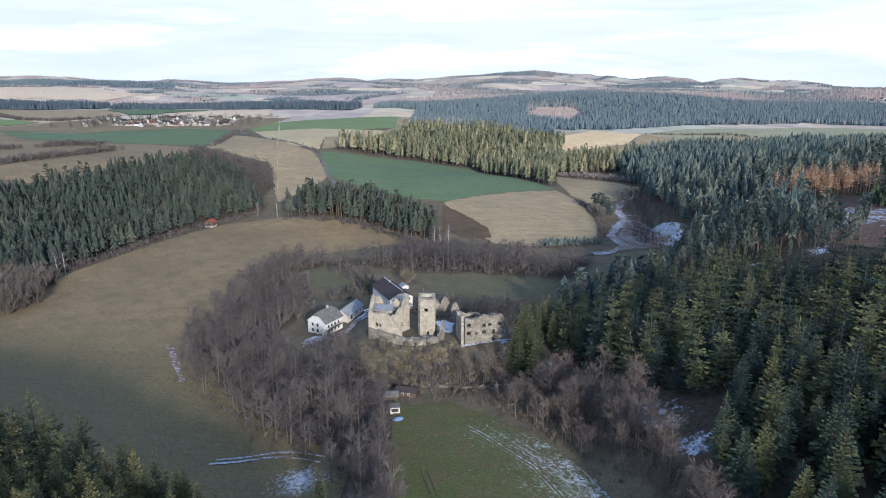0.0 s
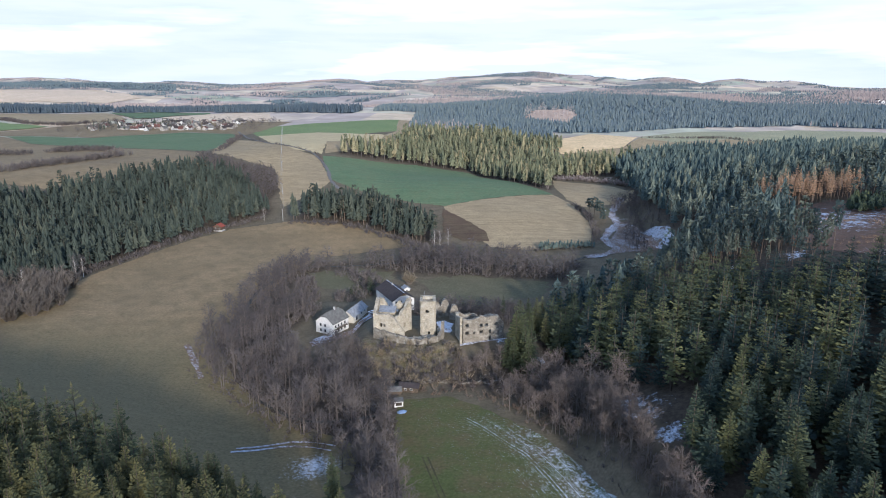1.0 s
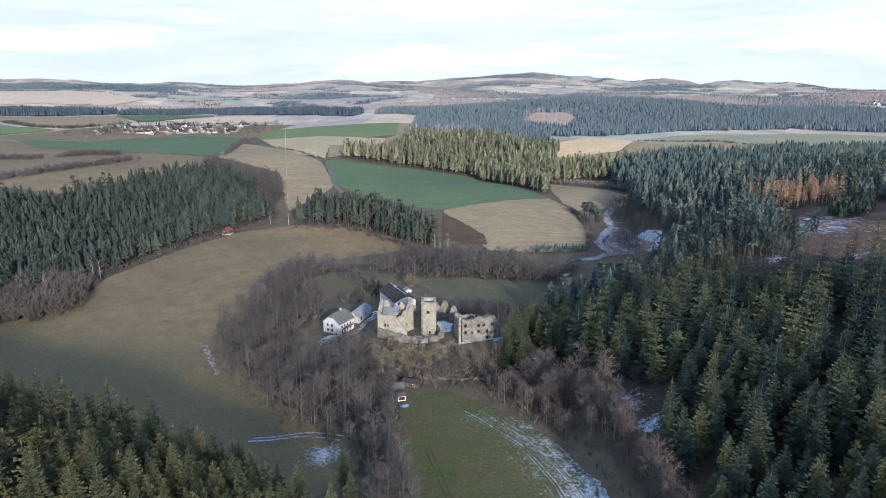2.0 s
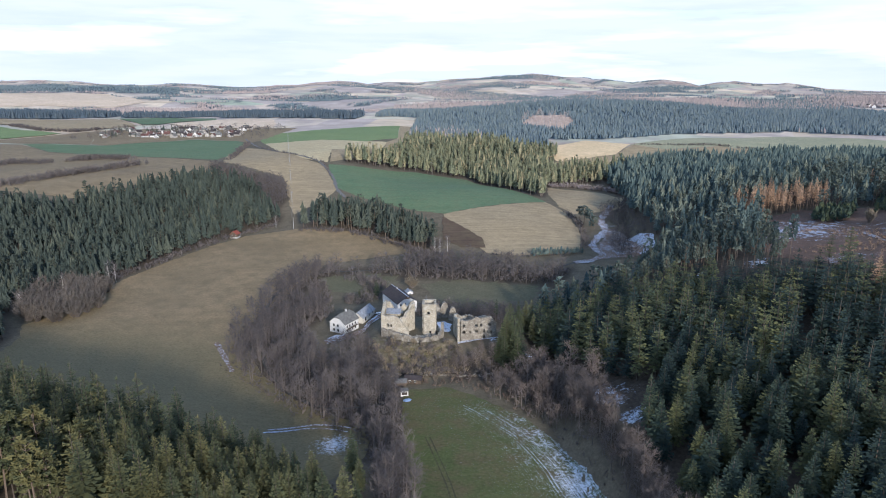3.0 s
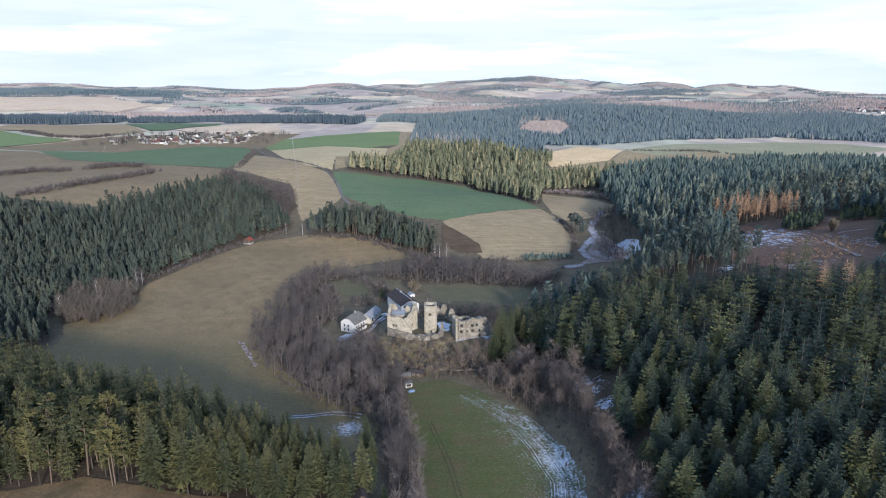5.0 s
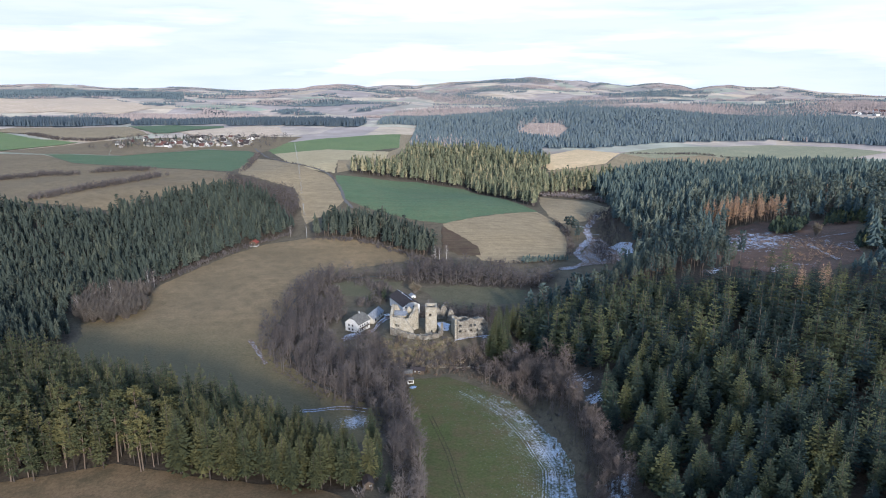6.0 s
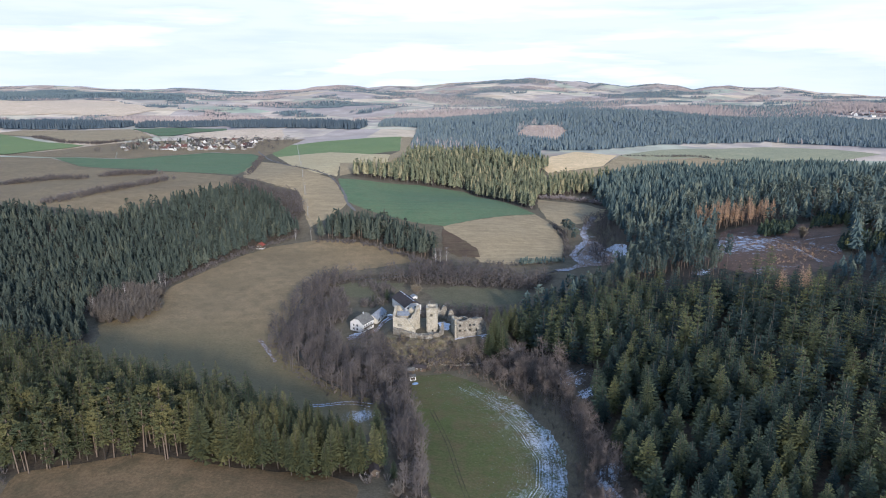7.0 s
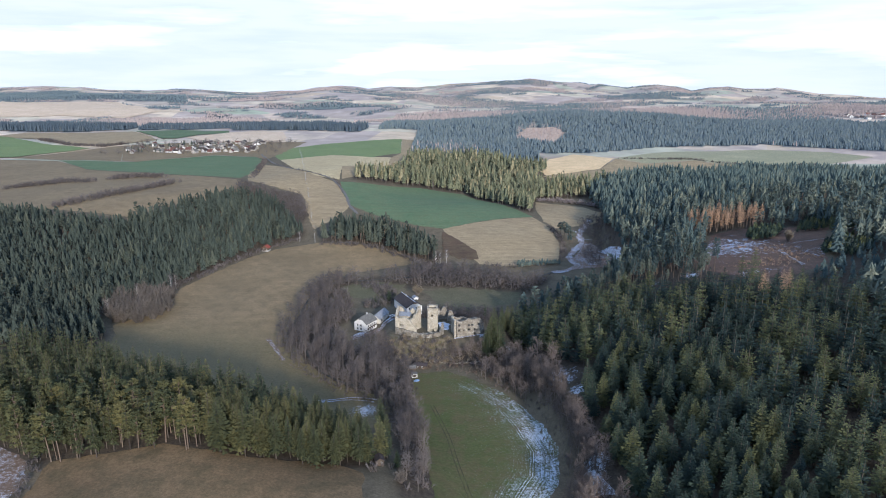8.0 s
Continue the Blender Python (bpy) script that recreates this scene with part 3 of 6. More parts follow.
def make_ground():
    angles = np.radians(np.concatenate([np.linspace(-46, 46, 330), np.linspace(52, 308, 44)]))
    radii = 55 * 1.018 ** np.arange(0, 300)
    radii = radii[radii < 4950]
    a, r = np.meshgrid(angles, radii)
    x, y = np.concatenate([[0.0], (r * np.sin(a)).ravel()]), np.concatenate([[-160.0], (r * np.cos(a) - 160).ravel()])
    n, m = len(angles), len(radii)
    i, j = np.meshgrid(np.arange(m - 1), np.arange(n), indexing="ij")
    p, q = 1 + i * n + j, 1 + i * n + (j + 1) % n
    tris = np.concatenate([np.stack([p, p + n, q + n], -1).reshape(-1, 3), np.stack([p, q + n, q], -1).reshape(-1, 3)])[:, ::-1]
    cap = np.stack([np.zeros(n, int), 1 + np.arange(n), 1 + (np.arange(n) + 1) % n], -1)[:, ::-1]
    far = ss(1030, 1150, np.hypot(x, y)) * ss(850, 1000, y)
    # Wood floor colour drops to half on the farthest hills, imitating thicker haze.
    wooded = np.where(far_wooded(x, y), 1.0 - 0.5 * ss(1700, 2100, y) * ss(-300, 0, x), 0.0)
    # Mask of the woodland floor: litter plus painted shade under the trees.
    litter_shade = np.zeros(len(x))
    for area in (W_NEAR, W_LEFT, W_MID, W_CENTRE, W_RIGHT, B_WEST, B_NORTHWEST, B_BROOK, B_EAST, B_BEHIND, B_SLOPE):
        litter_shade = np.maximum(litter_shade, np.where(inside(area, x, y), 1.0, ss(4, 0, line_distance(area + area[:1], x, y))))
    litter_shade = np.where(inside(CLEARING, x, y), 0.0, litter_shade)
    me = raw_mesh("ground", np.stack([x, y, height(x, y)], -1), np.concatenate([tris, cap]), [M_COUNTRY], attrs={"far": far, "wooded": wooded, "litter_shade": litter_shade, "snow": snow_cover(x, y)}, smooth=True)
    return tagged(new("ground", me), "rolling country of rough winter grass and distant fields", "ground", kind="structure")


make_ground()


def drape(name, poly, material, label, category="field", lift=0.2, step=5.0, wobble=1.0, snow=None, furrow=None):
    """A field laid on the ground."""
    rng = np.random.RandomState(len(name) * 7 + int(abs(poly[0][0])))
    rim = []
    for (x0, y0), (x1, y1) in zip(poly, poly[1:] + poly[:1]):
        k = max(1, int(math.hypot(x1 - x0, y1 - y0) / step))
        for i in range(k):
            ox, oy = rng.uniform(-wobble, wobble, 2)
            rim.append((x0 + (x1 - x0) * i / k + ox, y0 + (y1 - y0) * i / k + oy))
    xs, ys = [p[0] for p in rim], [p[1] for p in rim]
    gx, gy = np.meshgrid(np.arange(min(xs), max(xs), step), np.arange(min(ys), max(ys), step))
    gx, gy = gx.ravel(), gy.ravel()
    keep = inside(rim, gx, gy) & (line_distance(rim + rim[:1], gx, gy) > step * 0.5)
    points = [Vector(p) for p in rim] + [Vector((a, b)) for a, b in zip(gx[keep], gy[keep])]
    edges = [(i, (i + 1) % len(rim)) for i in range(len(rim))]
    co, _, faces, _, _, _ = geometry.delaunay_2d_cdt(points, edges, [], 1, 1e-4)
    x, y = np.array([c.x for c in co]), np.array([c.y for c in co])
    tris = [f if (co[f[1]] - co[f[0]]).cross(co[f[2]] - co[f[0]]) > 0 else f[::-1] for f in faces]
    cover = snow(x, y) if snow else snow_cover(x, y)
    me = raw_mesh(name, np.stack([x, y, height(x, y) + lift], -1), np.array(tris), [material], attrs={"snow": cover, "furrow": furrow(x, y) if furrow else 0 * x, "near_tone": ss(335, 215, y + 0.12 * (x + 160))}, smooth=True)
    return tagged(new(name, me), label, category, kind="structure")


def ribbon(name, line, width, material, label, category, lift=0.4, step=4.0, snow=1.0):
    """A track, road or brook along a line, smoothed at its bends."""
    pts = []
    ext = [line[0]] + line + [line[-1]]
    for k in range(1, len(ext) - 2):
        p0, p1, p2, p3 = [Vector(p) for p in ext[k - 1:k + 3]]
        n = max(2, int((p2 - p1).length / step))
        for i in range(n):
            u = i / n
            pts.append(0.5 * (2 * p1 + (p2 - p0) * u + (2 * p0 - 5 * p1 + 4 * p2 - p3) * u * u + (3 * p1 - p0 - 3 * p2 + p3) * u ** 3))
    pts.append(Vector(line[-1]))
    verts = []
    for i, p in enumerate(pts):
        d = (pts[min(i + 1, len(pts) - 1)] - pts[max(i - 1, 0)]).normalized()
        w = width * (0.5 + 0.12 * math.sin(i * 1.7) + 0.1 * math.sin(i * 0.6))
        for s in (-1, -0.33, 0.33, 1):
            x, y = p.x - d.y * w * s, p.y + d.x * w * s
            verts.append((x, y, float(height(x, y)) + lift))
    tris = []
    for i in range(len(pts) - 1):
        for j in range(3):
            a, b = i * 4 + j, i * 4 + j + 4
            tris += [(a, b, b + 1), (a, b + 1, a + 1)]
    tris = np.array(tris)[:, ::-1]
    me = raw_mesh(name, np.array(verts), tris, [material], attrs={"snow": np.full(len(verts), snow)}, smooth=True)
    return tagged(new(name, me), label, category, kind="structure")


GREEN = [(-142, 753), (-97, 770), (-34, 802), (32, 793), (88, 681), (110, 621), (61, 590), (23, 562), (1, 550), (-32, 564), (-70, 592), (-100, 619), (-116, 639), (-129, 686)]
BROWN = [(1, 549), (23, 561), (61, 589), (110, 620), (122, 584), (125, 525), (121, 489), (110, 448), (86, 439), (58, 438), (35, 447), (28, 468), (16, 493), (3, 524)]
MEADOW = [(-128, 505), (-83, 501), (-45, 485), (-26, 449), (-53, 435), (-85, 416), (-97, 371), (-100, 329), (-106, 306), (-109, 287), (-106, 262), (-88, 228), (-74, 211), (-54, 193), (-28, 180), (-30, 157), (-40, 130), (-120, 140), (-222, 165), (-216, 210), (-212, 232), (-220, 258), (-234, 280), (-222, 296), (-216, 323), (-218, 353), (-209, 394), (-187, 457), (-168, 488)]
LAWN = [(-18, 212), (2, 215), (14, 206.5), (25, 195), (35.5, 184), (44, 168), (51, 147), (55, 127), (51.5, 103), (43, 88), (33, 60), (-4, 60), (-4, 83), (-8, 111), (-12, 146), (-17, 185)]
NEAR_FIELD = [(-157, 81), (-138, 87), (-118, 94), (-84, 89), (-44, 90), (-33, 84), (-30, 64), (-30, 20), (-150, 20)]
drape("field_1", GREEN, M_GREEN, "smooth green winter crop on the hill", step=6)
drape("field_2", BROWN, M_HAY, "bare tan hay field on the slope", step=5)
drape("field_3", [(0, 541), (14, 518), (33, 482), (36, 458), (15, 462), (0, 482)], M_PLOUGH, "small patch of dark ploughed earth", lift=0.45, step=4)
drape("meadow_1", MEADOW, M_MEADOW, "wide dry meadow between woods", "meadow", step=4, snow=lambda x, y: np.maximum(snow_cover(x, y), 0.55 * ss(230, 150, y) * ss(-90, -50, x)))
RIM_SNOW = [(-8, 216), (10, 209), (22, 196), (36, 178), (47, 150), (52, 127), (49, 104), (40, 88), (29, 60)]
drape("meadow_2", LAWN, M_LAWN, "green meadow below the castle with old snow along its rim", "meadow", step=2, wobble=0.5, snow=lambda x, y: np.clip(1.02 - line_distance(RIM_SNOW, x, y) / 46, 0, 0.9) * (0.82 + 0.18 * ss(195, 150, y)) * (0.45 + 0.55 * ss(212, 190, y)), furrow=lambda x, y: line_distance(RIM_SNOW, x, y) + 0.3 * np.sin(y / 6))
drape("meadow_3", [(-88, 379), (-59, 398), (-34, 393), (-29, 374), (-47, 354), (-73, 353)], M_BACK, "flat green meadow beside the brook", "meadow", step=4, lift=0.08, wobble=4)
drape("meadow_4", [(-15, 376), (16, 380), (66, 366), (58, 338), (26, 322), (-5, 330)], M_BACK, "flat green meadow behind the castle", "meadow", step=4, lift=0.08, wobble=4)
drape("field_4", NEAR_FIELD, M_NEARFIELD, "dry grass field at the wood's edge", step=4, snow=lambda x, y: 0 * x)
drape("field_5", [(-190, 95), (-170, 84), (-160, 69), (-158, 40), (-200, 40)], M_SNOWY, "snow covered corner of a field", step=3, snow=lambda x, y: 0 * x + 0.78)
drape("field_6", [(-651, 953), (-584, 945), (-518, 942), (-462, 983), (-408, 1020), (-330, 1000), (-303, 948), (-276, 840), (-279, 742), (-350, 770), (-440, 812), (-547, 846)], M_GREEN, "long green crop field below the village", step=9)
drape("field_7", [(-332, 1086), (-235, 1219), (-90, 1322), (-77, 1062), (-123, 989), (-199, 1028), (-274, 949)], M_SPRING, "distant yellow-green crop field", step=9)
drape("field_8", [(-274, 949), (-199, 1028), (-123, 989), (-90, 998), (-87, 896), (-157, 866), (-145, 762), (-176, 768), (-229, 839)], M_STUBBLE, "pale stubble field", lift=0.35, step=8)
drape("field_9", [(-283, 795), (-284, 880), (-229, 839), (-176, 768), (-145, 744), (-130, 686), (-112, 630), (-120, 590), (-142, 550), (-150, 570), (-178, 670), (-262, 716)], M_HAY, "tan sloping field beside the power line", step=6)
drape("field_10", [(-860, 980), (-755, 966), (-653, 950), (-544, 840), (-436, 805), (-349, 766), (-284, 732), (-250, 690), (-240, 648), (-290, 604), (-340, 535), (-400, 530), (-620, 530), (-860, 700)], M_HAY_DIM, "tan fields with hedges, coloured as under cloud shade", step=9)
drape("field_21", [(-762, 995), (-736, 1041), (-691, 1134), (-663, 1168), (-640, 1190), (-587, 1044), (-545, 950), (-654, 958)], M_HAY_DIM, "rough brown grass beside the village", lift=0.35, step=9, snow=lambda x, y: 0 * x)
drape("field_11", [(198, 1057), (257, 1118), (322, 1060), (275, 972), (175, 930), (169, 969)], M_STRAW, "bright stubble field above the river wood", step=7)
drape("field_12", [(322, 1060), (366, 1012), (460, 1030), (537, 960), (653, 962), (800, 1050), (762, 1130), (660, 1190), (462, 1152)], M_GREYFIELD, "pale pasture on the plateau", step=8)
drape("field_19", [(169, 925), (275, 970), (324, 1056), (366, 1010), (460, 1028), (537, 958), (653, 960), (640, 870), (520, 905), (412, 880), (366, 905), (310, 890), (262, 858), (200, 880)], M_HAY, "rough tan grass along the wood on the plateau", step=8)
drape("field_20", [(-90, 998), (-77, 1062), (-90, 1322), (-40, 1330), (-50, 1000), (-60, 850), (-125, 806), (-143, 768), (-157, 866), (-87, 896)], M_HAY, "strip of tan grass beside the spruce wood", lift=0.15, step=8)
drape("field_13", [(122, 680), (131, 748), (153, 738), (192, 722), (209, 680), (196, 630), (180, 612), (150, 590), (130, 575), (121, 604)], M_HAY, "tan field inside the river bend", step=6)
drape("felled_slope", FELLED, M_FELLED, "reddish brown felled slope in the far wood", "clearing", lift=0.8, step=14, wobble=11)
drape("rock_face", ROCK_FACE, M_MOSSROCK, "steep mossy grey-tan rock face below the castle", "rock", lift=0.3, step=1.5, wobble=0.8)
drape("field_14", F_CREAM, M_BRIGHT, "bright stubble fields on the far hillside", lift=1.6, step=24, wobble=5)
drape("field_15", F_ROSE, M_HAY, "reddish tan field beyond the village", lift=1.4, step=16, wobble=3)
drape("field_16", F_STRIP, M_GREEN, "strip of green crop behind the village", lift=1.4, step=16, wobble=3)
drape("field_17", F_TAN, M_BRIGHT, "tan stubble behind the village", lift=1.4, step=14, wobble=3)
drape("field_18", F_PALE, M_SPRING, "pale green pasture beyond the crop field", lift=1.2, step=14, wobble=3)
drape("clearing", [(192, 302), (205, 261), (227, 254), (265, 276), (284, 319), (330, 390), (308, 410), (284, 415), (277, 436), (247, 428), (225, 383), (200, 354)], M_BRUSH, "felled clearing with brown brush and streaks of snow", "clearing", step=4, snow=lambda x, y: 0.30 + 0.68 * bump(x, y, 236, 368, 44, 52) + 0.4 * bump(x, y, 212, 276, 24, 16) + 0.42 * bump(x, y, 276, 302, 14, 26))
ribbon('track_5', [(274, 344), (283, 349), (292, 348.5), (304, 350)], 2.2, M_SNOWY, 'snowy cart track across the felled ground', 'track', lift=0.5, snow=0.8)
ribbon('track_4', [(258, 330), (252, 306), (247, 276)], 2.4, M_SNOWY, 'snowy logging track over the clearing', 'track', lift=0.5, snow=0.88)
drape('village_green', [(-587, 1044), (-545, 955), (-518, 946), (-462, 987), (-408, 1024), (-330, 1004), (-300, 955), (-290, 1250), (-480, 1236), (-640, 1192)], M_HAY_DIM, 'rough brown gardens and orchards of the village', 'green', lift=0.4, step=10, wobble=2, snow=lambda x, y: 0 * x)
BROOK = [(185, 640), (170, 600), (164, 586), (153, 552), (149, 522), (135, 491), (125, 465), (128, 447), (126, 437), (114, 424), (101, 419), (70, 400), (30, 405), (-20, 410), (-60, 402), (-92, 385), (-106, 340), (-104, 300), (-92, 250), (-75, 215), (-50, 196), (-25, 200)]
ribbon("brook", BROOK[:11], 6.5, M_SNOWY, "brook with snow and ice along its banks", "brook", snow=0.9)
ribbon("stream", BROOK[10:], 1.7, M_WATER, "narrow winding stream between bare trees", "stream", lift=0.25)
ribbon("frozen_meander", [(164, 494), (170, 482), (172, 467), (168, 452), (160, 445)], 10, M_SNOWY, "snow covered loop of the old river", "river")
ribbon("track_1", [(-70, 170), (-62, 174), (-54, 178), (-45, 178), (-38, 176)], 0.9, M_SNOWY, "icy wheel track across the meadow", "track", lift=0.4, snow=0.98)
ribbon("track_6", [(-69, 173), (-61, 177), (-53, 181), (-44, 181), (-37, 179)], 0.9, M_SNOWY, "icy wheel rut across the meadow", "track", lift=0.4, snow=0.96)
ribbon("track_2", [(-118, 258), (-109, 242), (-99, 224)], 2.4, M_SNOWY, "snow along the edge of the meadow", "snow", lift=0.4, snow=0.82)
for shift in (-0.9, 0.9):
    ribbon("track_3", [(-6 + shift, 172), (2 + shift, 140), (6.5 + shift, 112), (13 + shift, 80), (18 + shift, 62)], 0.5, M_RUT, "worn wheel rut over the meadow", "track", lift=0.28, step=2.5)
ribbon("road", [(-330, 1040), (-315, 1000), (-261, 877), (-196, 797), (-154, 756), (-127, 687), (-113, 630), (-100, 600)], 3.4, M_ASPHALT, "narrow lane between the fields", "road", lift=0.6)
ribbon("yard_road", [(-62, 262), (-50, 270), (-43, 280), (-38, 296), (-30, 312)], 4.2, M_SNOWY, "snowy farm lane below the castle", "lane", lift=0.5, snow=0.84)
drape("snow_patch_1", [(-1.6, 264), (3.5, 263), (5.0, 276), (1, 281), (-3, 279)], M_SNOWY, "trodden snow in the castle court", "snow", lift=0.25, step=1.5, wobble=0.6, snow=lambda x, y: 0 * x + 1.12)
drape("snow_patch_2", [(-44, 283), (-38, 286), (-33, 292), (-33, 301), (-39, 303), (-42, 295)], M_SNOWY, "snow on the farm yard", "snow", lift=0.25, step=1.5, wobble=0.6, snow=lambda x, y: 0 * x + 1.1)
drape("snow_patch_4", [(62, 102), (66, 98), (70, 83), (71, 79), (63, 86)], M_SNOWY, "old snow on open ground below the slope", "snow", lift=0.25, step=1.5, wobble=0.6, snow=lambda x, y: 0 * x + 0.95)
drape("snow_patch_3", [(-62, 267), (-55, 264), (-49, 269), (-50, 273), (-58, 272)], M_SNOWY, "thin snow in front of the farmhouse", "snow", lift=0.25, step=1.5, wobble=0.6, snow=lambda x, y: 0 * x + 1.0)
ribbon("snow_strip", [(6, 248.2), (12, 249.8), (20, 252), (29, 254.6)], 1.2, M_SNOWY, "strip of snow along the foot of the hall", "snow", lift=0.25, step=1.5, snow=0.98)
drape("snow_flat", [(112, 424), (130, 432), (152, 438), (172, 450), (176, 480), (164, 500), (160, 530), (150, 524), (140, 490), (128, 462), (126, 442)], M_SNOWY, "snow streaked flat inside the river bend", "snow", lift=0.3, step=3, snow=lambda x, y: 0 * x + 0.8)

# ---- trees ----
def tube(a, b, r0, r1, sides):
    a, b = np.asarray(a, float), np.asarray(b, float)
    d = (b - a) / np.linalg.norm(b - a)
    u = np.cross(d, (0.3, 0.9, 0.2))
    u /= np.linalg.norm(u)
    w = np.cross(d, u)
    t = 2 * np.pi * np.arange(sides) / sides
    ring = np.cos(t)[:, None] * u + np.sin(t)[:, None] * w
    i, j = np.arange(sides), (np.arange(sides) + 1) % sides
    return np.concatenate([a + r0 * ring, b + r1 * ring]), np.concatenate([np.stack([i, j, j + sides], -1), np.stack([i, j + sides, i + sides], -1)])


def gather(pieces):
    verts, tris, n = [], [], 0
    for v, t in pieces:
        verts.append(v)
        tris.append(np.asarray(t) + n)
        n += len(v)
    return np.concatenate(verts), np.concatenate(tris)


def spruce(rng, whorls, per, joints, slim=1.0, bare=0.1):
    """Trunk and crown of a spruce one metre high: whorls of feathered boughs, each with the given number of joints."""
    trunk = [tube((0, 0, -0.02), (0, 0, 0.97), 0.011, 0.002, 5 if joints > 2 else 3)]
    crown = []
    lopsided, heavy = rng.uniform(0, 6.283), rng.uniform(0.0, 0.22)
    for i in range(whorls):
        f = ((i + rng.uniform(0.1, 0.9)) / whorls) ** 0.9
        turn = rng.uniform(0, 6.283)
        count = per if f < 0.8 else max(3, per - 2)
        for b in range(count):
            z = bare + (0.965 - bare) * f + rng.uniform(-0.007, 0.007)
            a = turn + 6.283 * (b + rng.uniform(-0.3, 0.3)) / count
            reach = slim * (0.16 * (1 - f) ** 0.85 + 0.017) * (0.7 + 0.3 * min(1, f * 4)) * rng.uniform(0.62, 1.18) * (1 + heavy * math.cos(a - lopsided))
            out, across = np.array((math.cos(a), math.sin(a), 0)), np.array((-math.sin(a), math.cos(a), 0))
            tilt = -0.62 + 1.0 * f + rng.uniform(-0.12, 0.12)
            axis = [out * reach * u + (0, 0, z + 0.012 + reach * (tilt * u + 0.3 * u * u)) for u in np.linspace(0.04, 1, joints + 1)]
            verts, tris = list(axis), []
            for k in range(joints):
                broad = reach * rng.uniform(0.2, 0.34) * (1.0 - 0.35 * k / joints)
                for side in (1, -1):
                    verts.append(axis[k] * 0.35 + axis[k + 1] * 0.65 + across * side * broad + out * reach * rng.uniform(0.02, 0.16) + (0, 0, -broad * rng.uniform(0.25, 0.75)))
                    tris.append((k, k + 1, len(verts) - 1))
            crown.append((np.array(verts), tris))
    crown.append((np.array([(-0.009, 0, 0.92), (0.009, 0.004, 0.92), (0, 0, 1.0)]), [(0, 1, 2)]))
    return gather(trunk), gather(crown)


def spruce_tiers(rng, tiers, points, slim=1.0, bare=0.1):
    """A spruce of ragged skirts for woods further off."""
    trunk = [tube((0, 0, -0.02), (0, 0, 0.5), 0.012, 0.007, 3)]
    crown = []
    for k in range(tiers):
        f = k / tiers
        low = bare + (0.9 - bare) * f ** 0.92
        up = min(1.0, low + (1.05 - bare) / tiers * 1.55) if k < tiers - 1 else 1.0
        r = slim * (0.165 * (1 - f) ** 0.8 + 0.022) * rng.uniform(0.85, 1.15) * (0.8 if k == 0 else 1.0)
        a = 6.283 * np.arange(points) / points + rng.uniform(0, 6, 1) + rng.uniform(-0.25, 0.25, points)
        rr = r * np.where(np.arange(points) % 2, rng.uniform(0.3, 0.6, points), rng.uniform(0.7, 1.35, points))
        drop = np.where(np.arange(points) % 2, 0.03, 0.0) + rng.uniform(-0.034, 0.034, points)
        ring = np.stack([rr * np.cos(a), rr * np.sin(a), low + drop], -1)
        off = rng.uniform(-0.006, 0.006, 2)
        crown.append((np.concatenate([[[off[0], off[1], up]], ring]), [(0, 1 + i, 1 + (i + 1) % points) for i in range(points)]))
    return gather(trunk), gather(crown)


def spruce_small(rng, tiers=1):
    """A ragged cone for far woods."""
    crown = []
    for z0, z1, r in ((0.1, 0.85, 0.2), (0.5, 1.0, 0.13))[:tiers] if tiers > 1 else ((0.1, 1.0, 0.2),):
        n = 4
        a = 6.283 * np.arange(n) / n + rng.uniform(0, 6)
        rr = r * rng.uniform(0.65, 1.25, n)
        ring = np.stack([rr * np.cos(a), rr * np.sin(a), z0 + rng.uniform(-0.05, 0.05, n)], -1)
        crown.append((np.concatenate([[[0, 0, z1]], ring]), [(0, 1 + i, 1 + (i + 1) % n) for i in range(n)]))
    return (np.zeros((0, 3)), np.zeros((0, 3), int)), gather(crown)


def pine(rng, clumps, blades=5):
    """A pine with a bare trunk and a loose crown."""
    lean = rng.uniform(-0.03, 0.03, 2)
    mid, top = (lean[0], lean[1], 0.5), (lean[0] * 1.5, lean[1] * 1.5, 0.93)
    trunk = [tube((0, 0, -0.02), mid, 0.0105, 0.0075, 5), tube(mid, top, 0.0075, 0.003, 4)]
    crown = []
    for i in range(clumps):
        a, z = rng.uniform(0, 6.283), rng.uniform(0.5, 1.0)
        r = 0.15 * math.sqrt(max(0.05, 1 - ((z - 0.7) / 0.32) ** 2)) * rng.uniform(0.35, 1.0)
        c = np.array((lean[0] * 1.3 + r * math.cos(a), lean[1] * 1.3 + r * math.sin(a), z))
        if blades > 4 and i % 4 == 0:
            trunk.append(tube((lean[0] * 1.2, lean[1] * 1.2, z - 0.06), c, 0.004, 0.002, 3))
        for _ in range(blades):
            d = rng.normal(0, 1, 3)
            d[2] = abs(d[2]) * 0.6
            d /= np.linalg.norm(d)
            e = np.cross(d, rng.normal(0, 1, 3))
            e /= np.linalg.norm(e)
            s = rng.uniform(0.032, 0.058) * (1 if blades > 4 else 1.45)
            crown.append((np.array([c - d * s * 0.4 - e * s * 0.5, c - d * s * 0.4 + e * s * 0.5, c + d * s]), [(0, 1, 2)]))
    return gather(trunk), gather(crown)


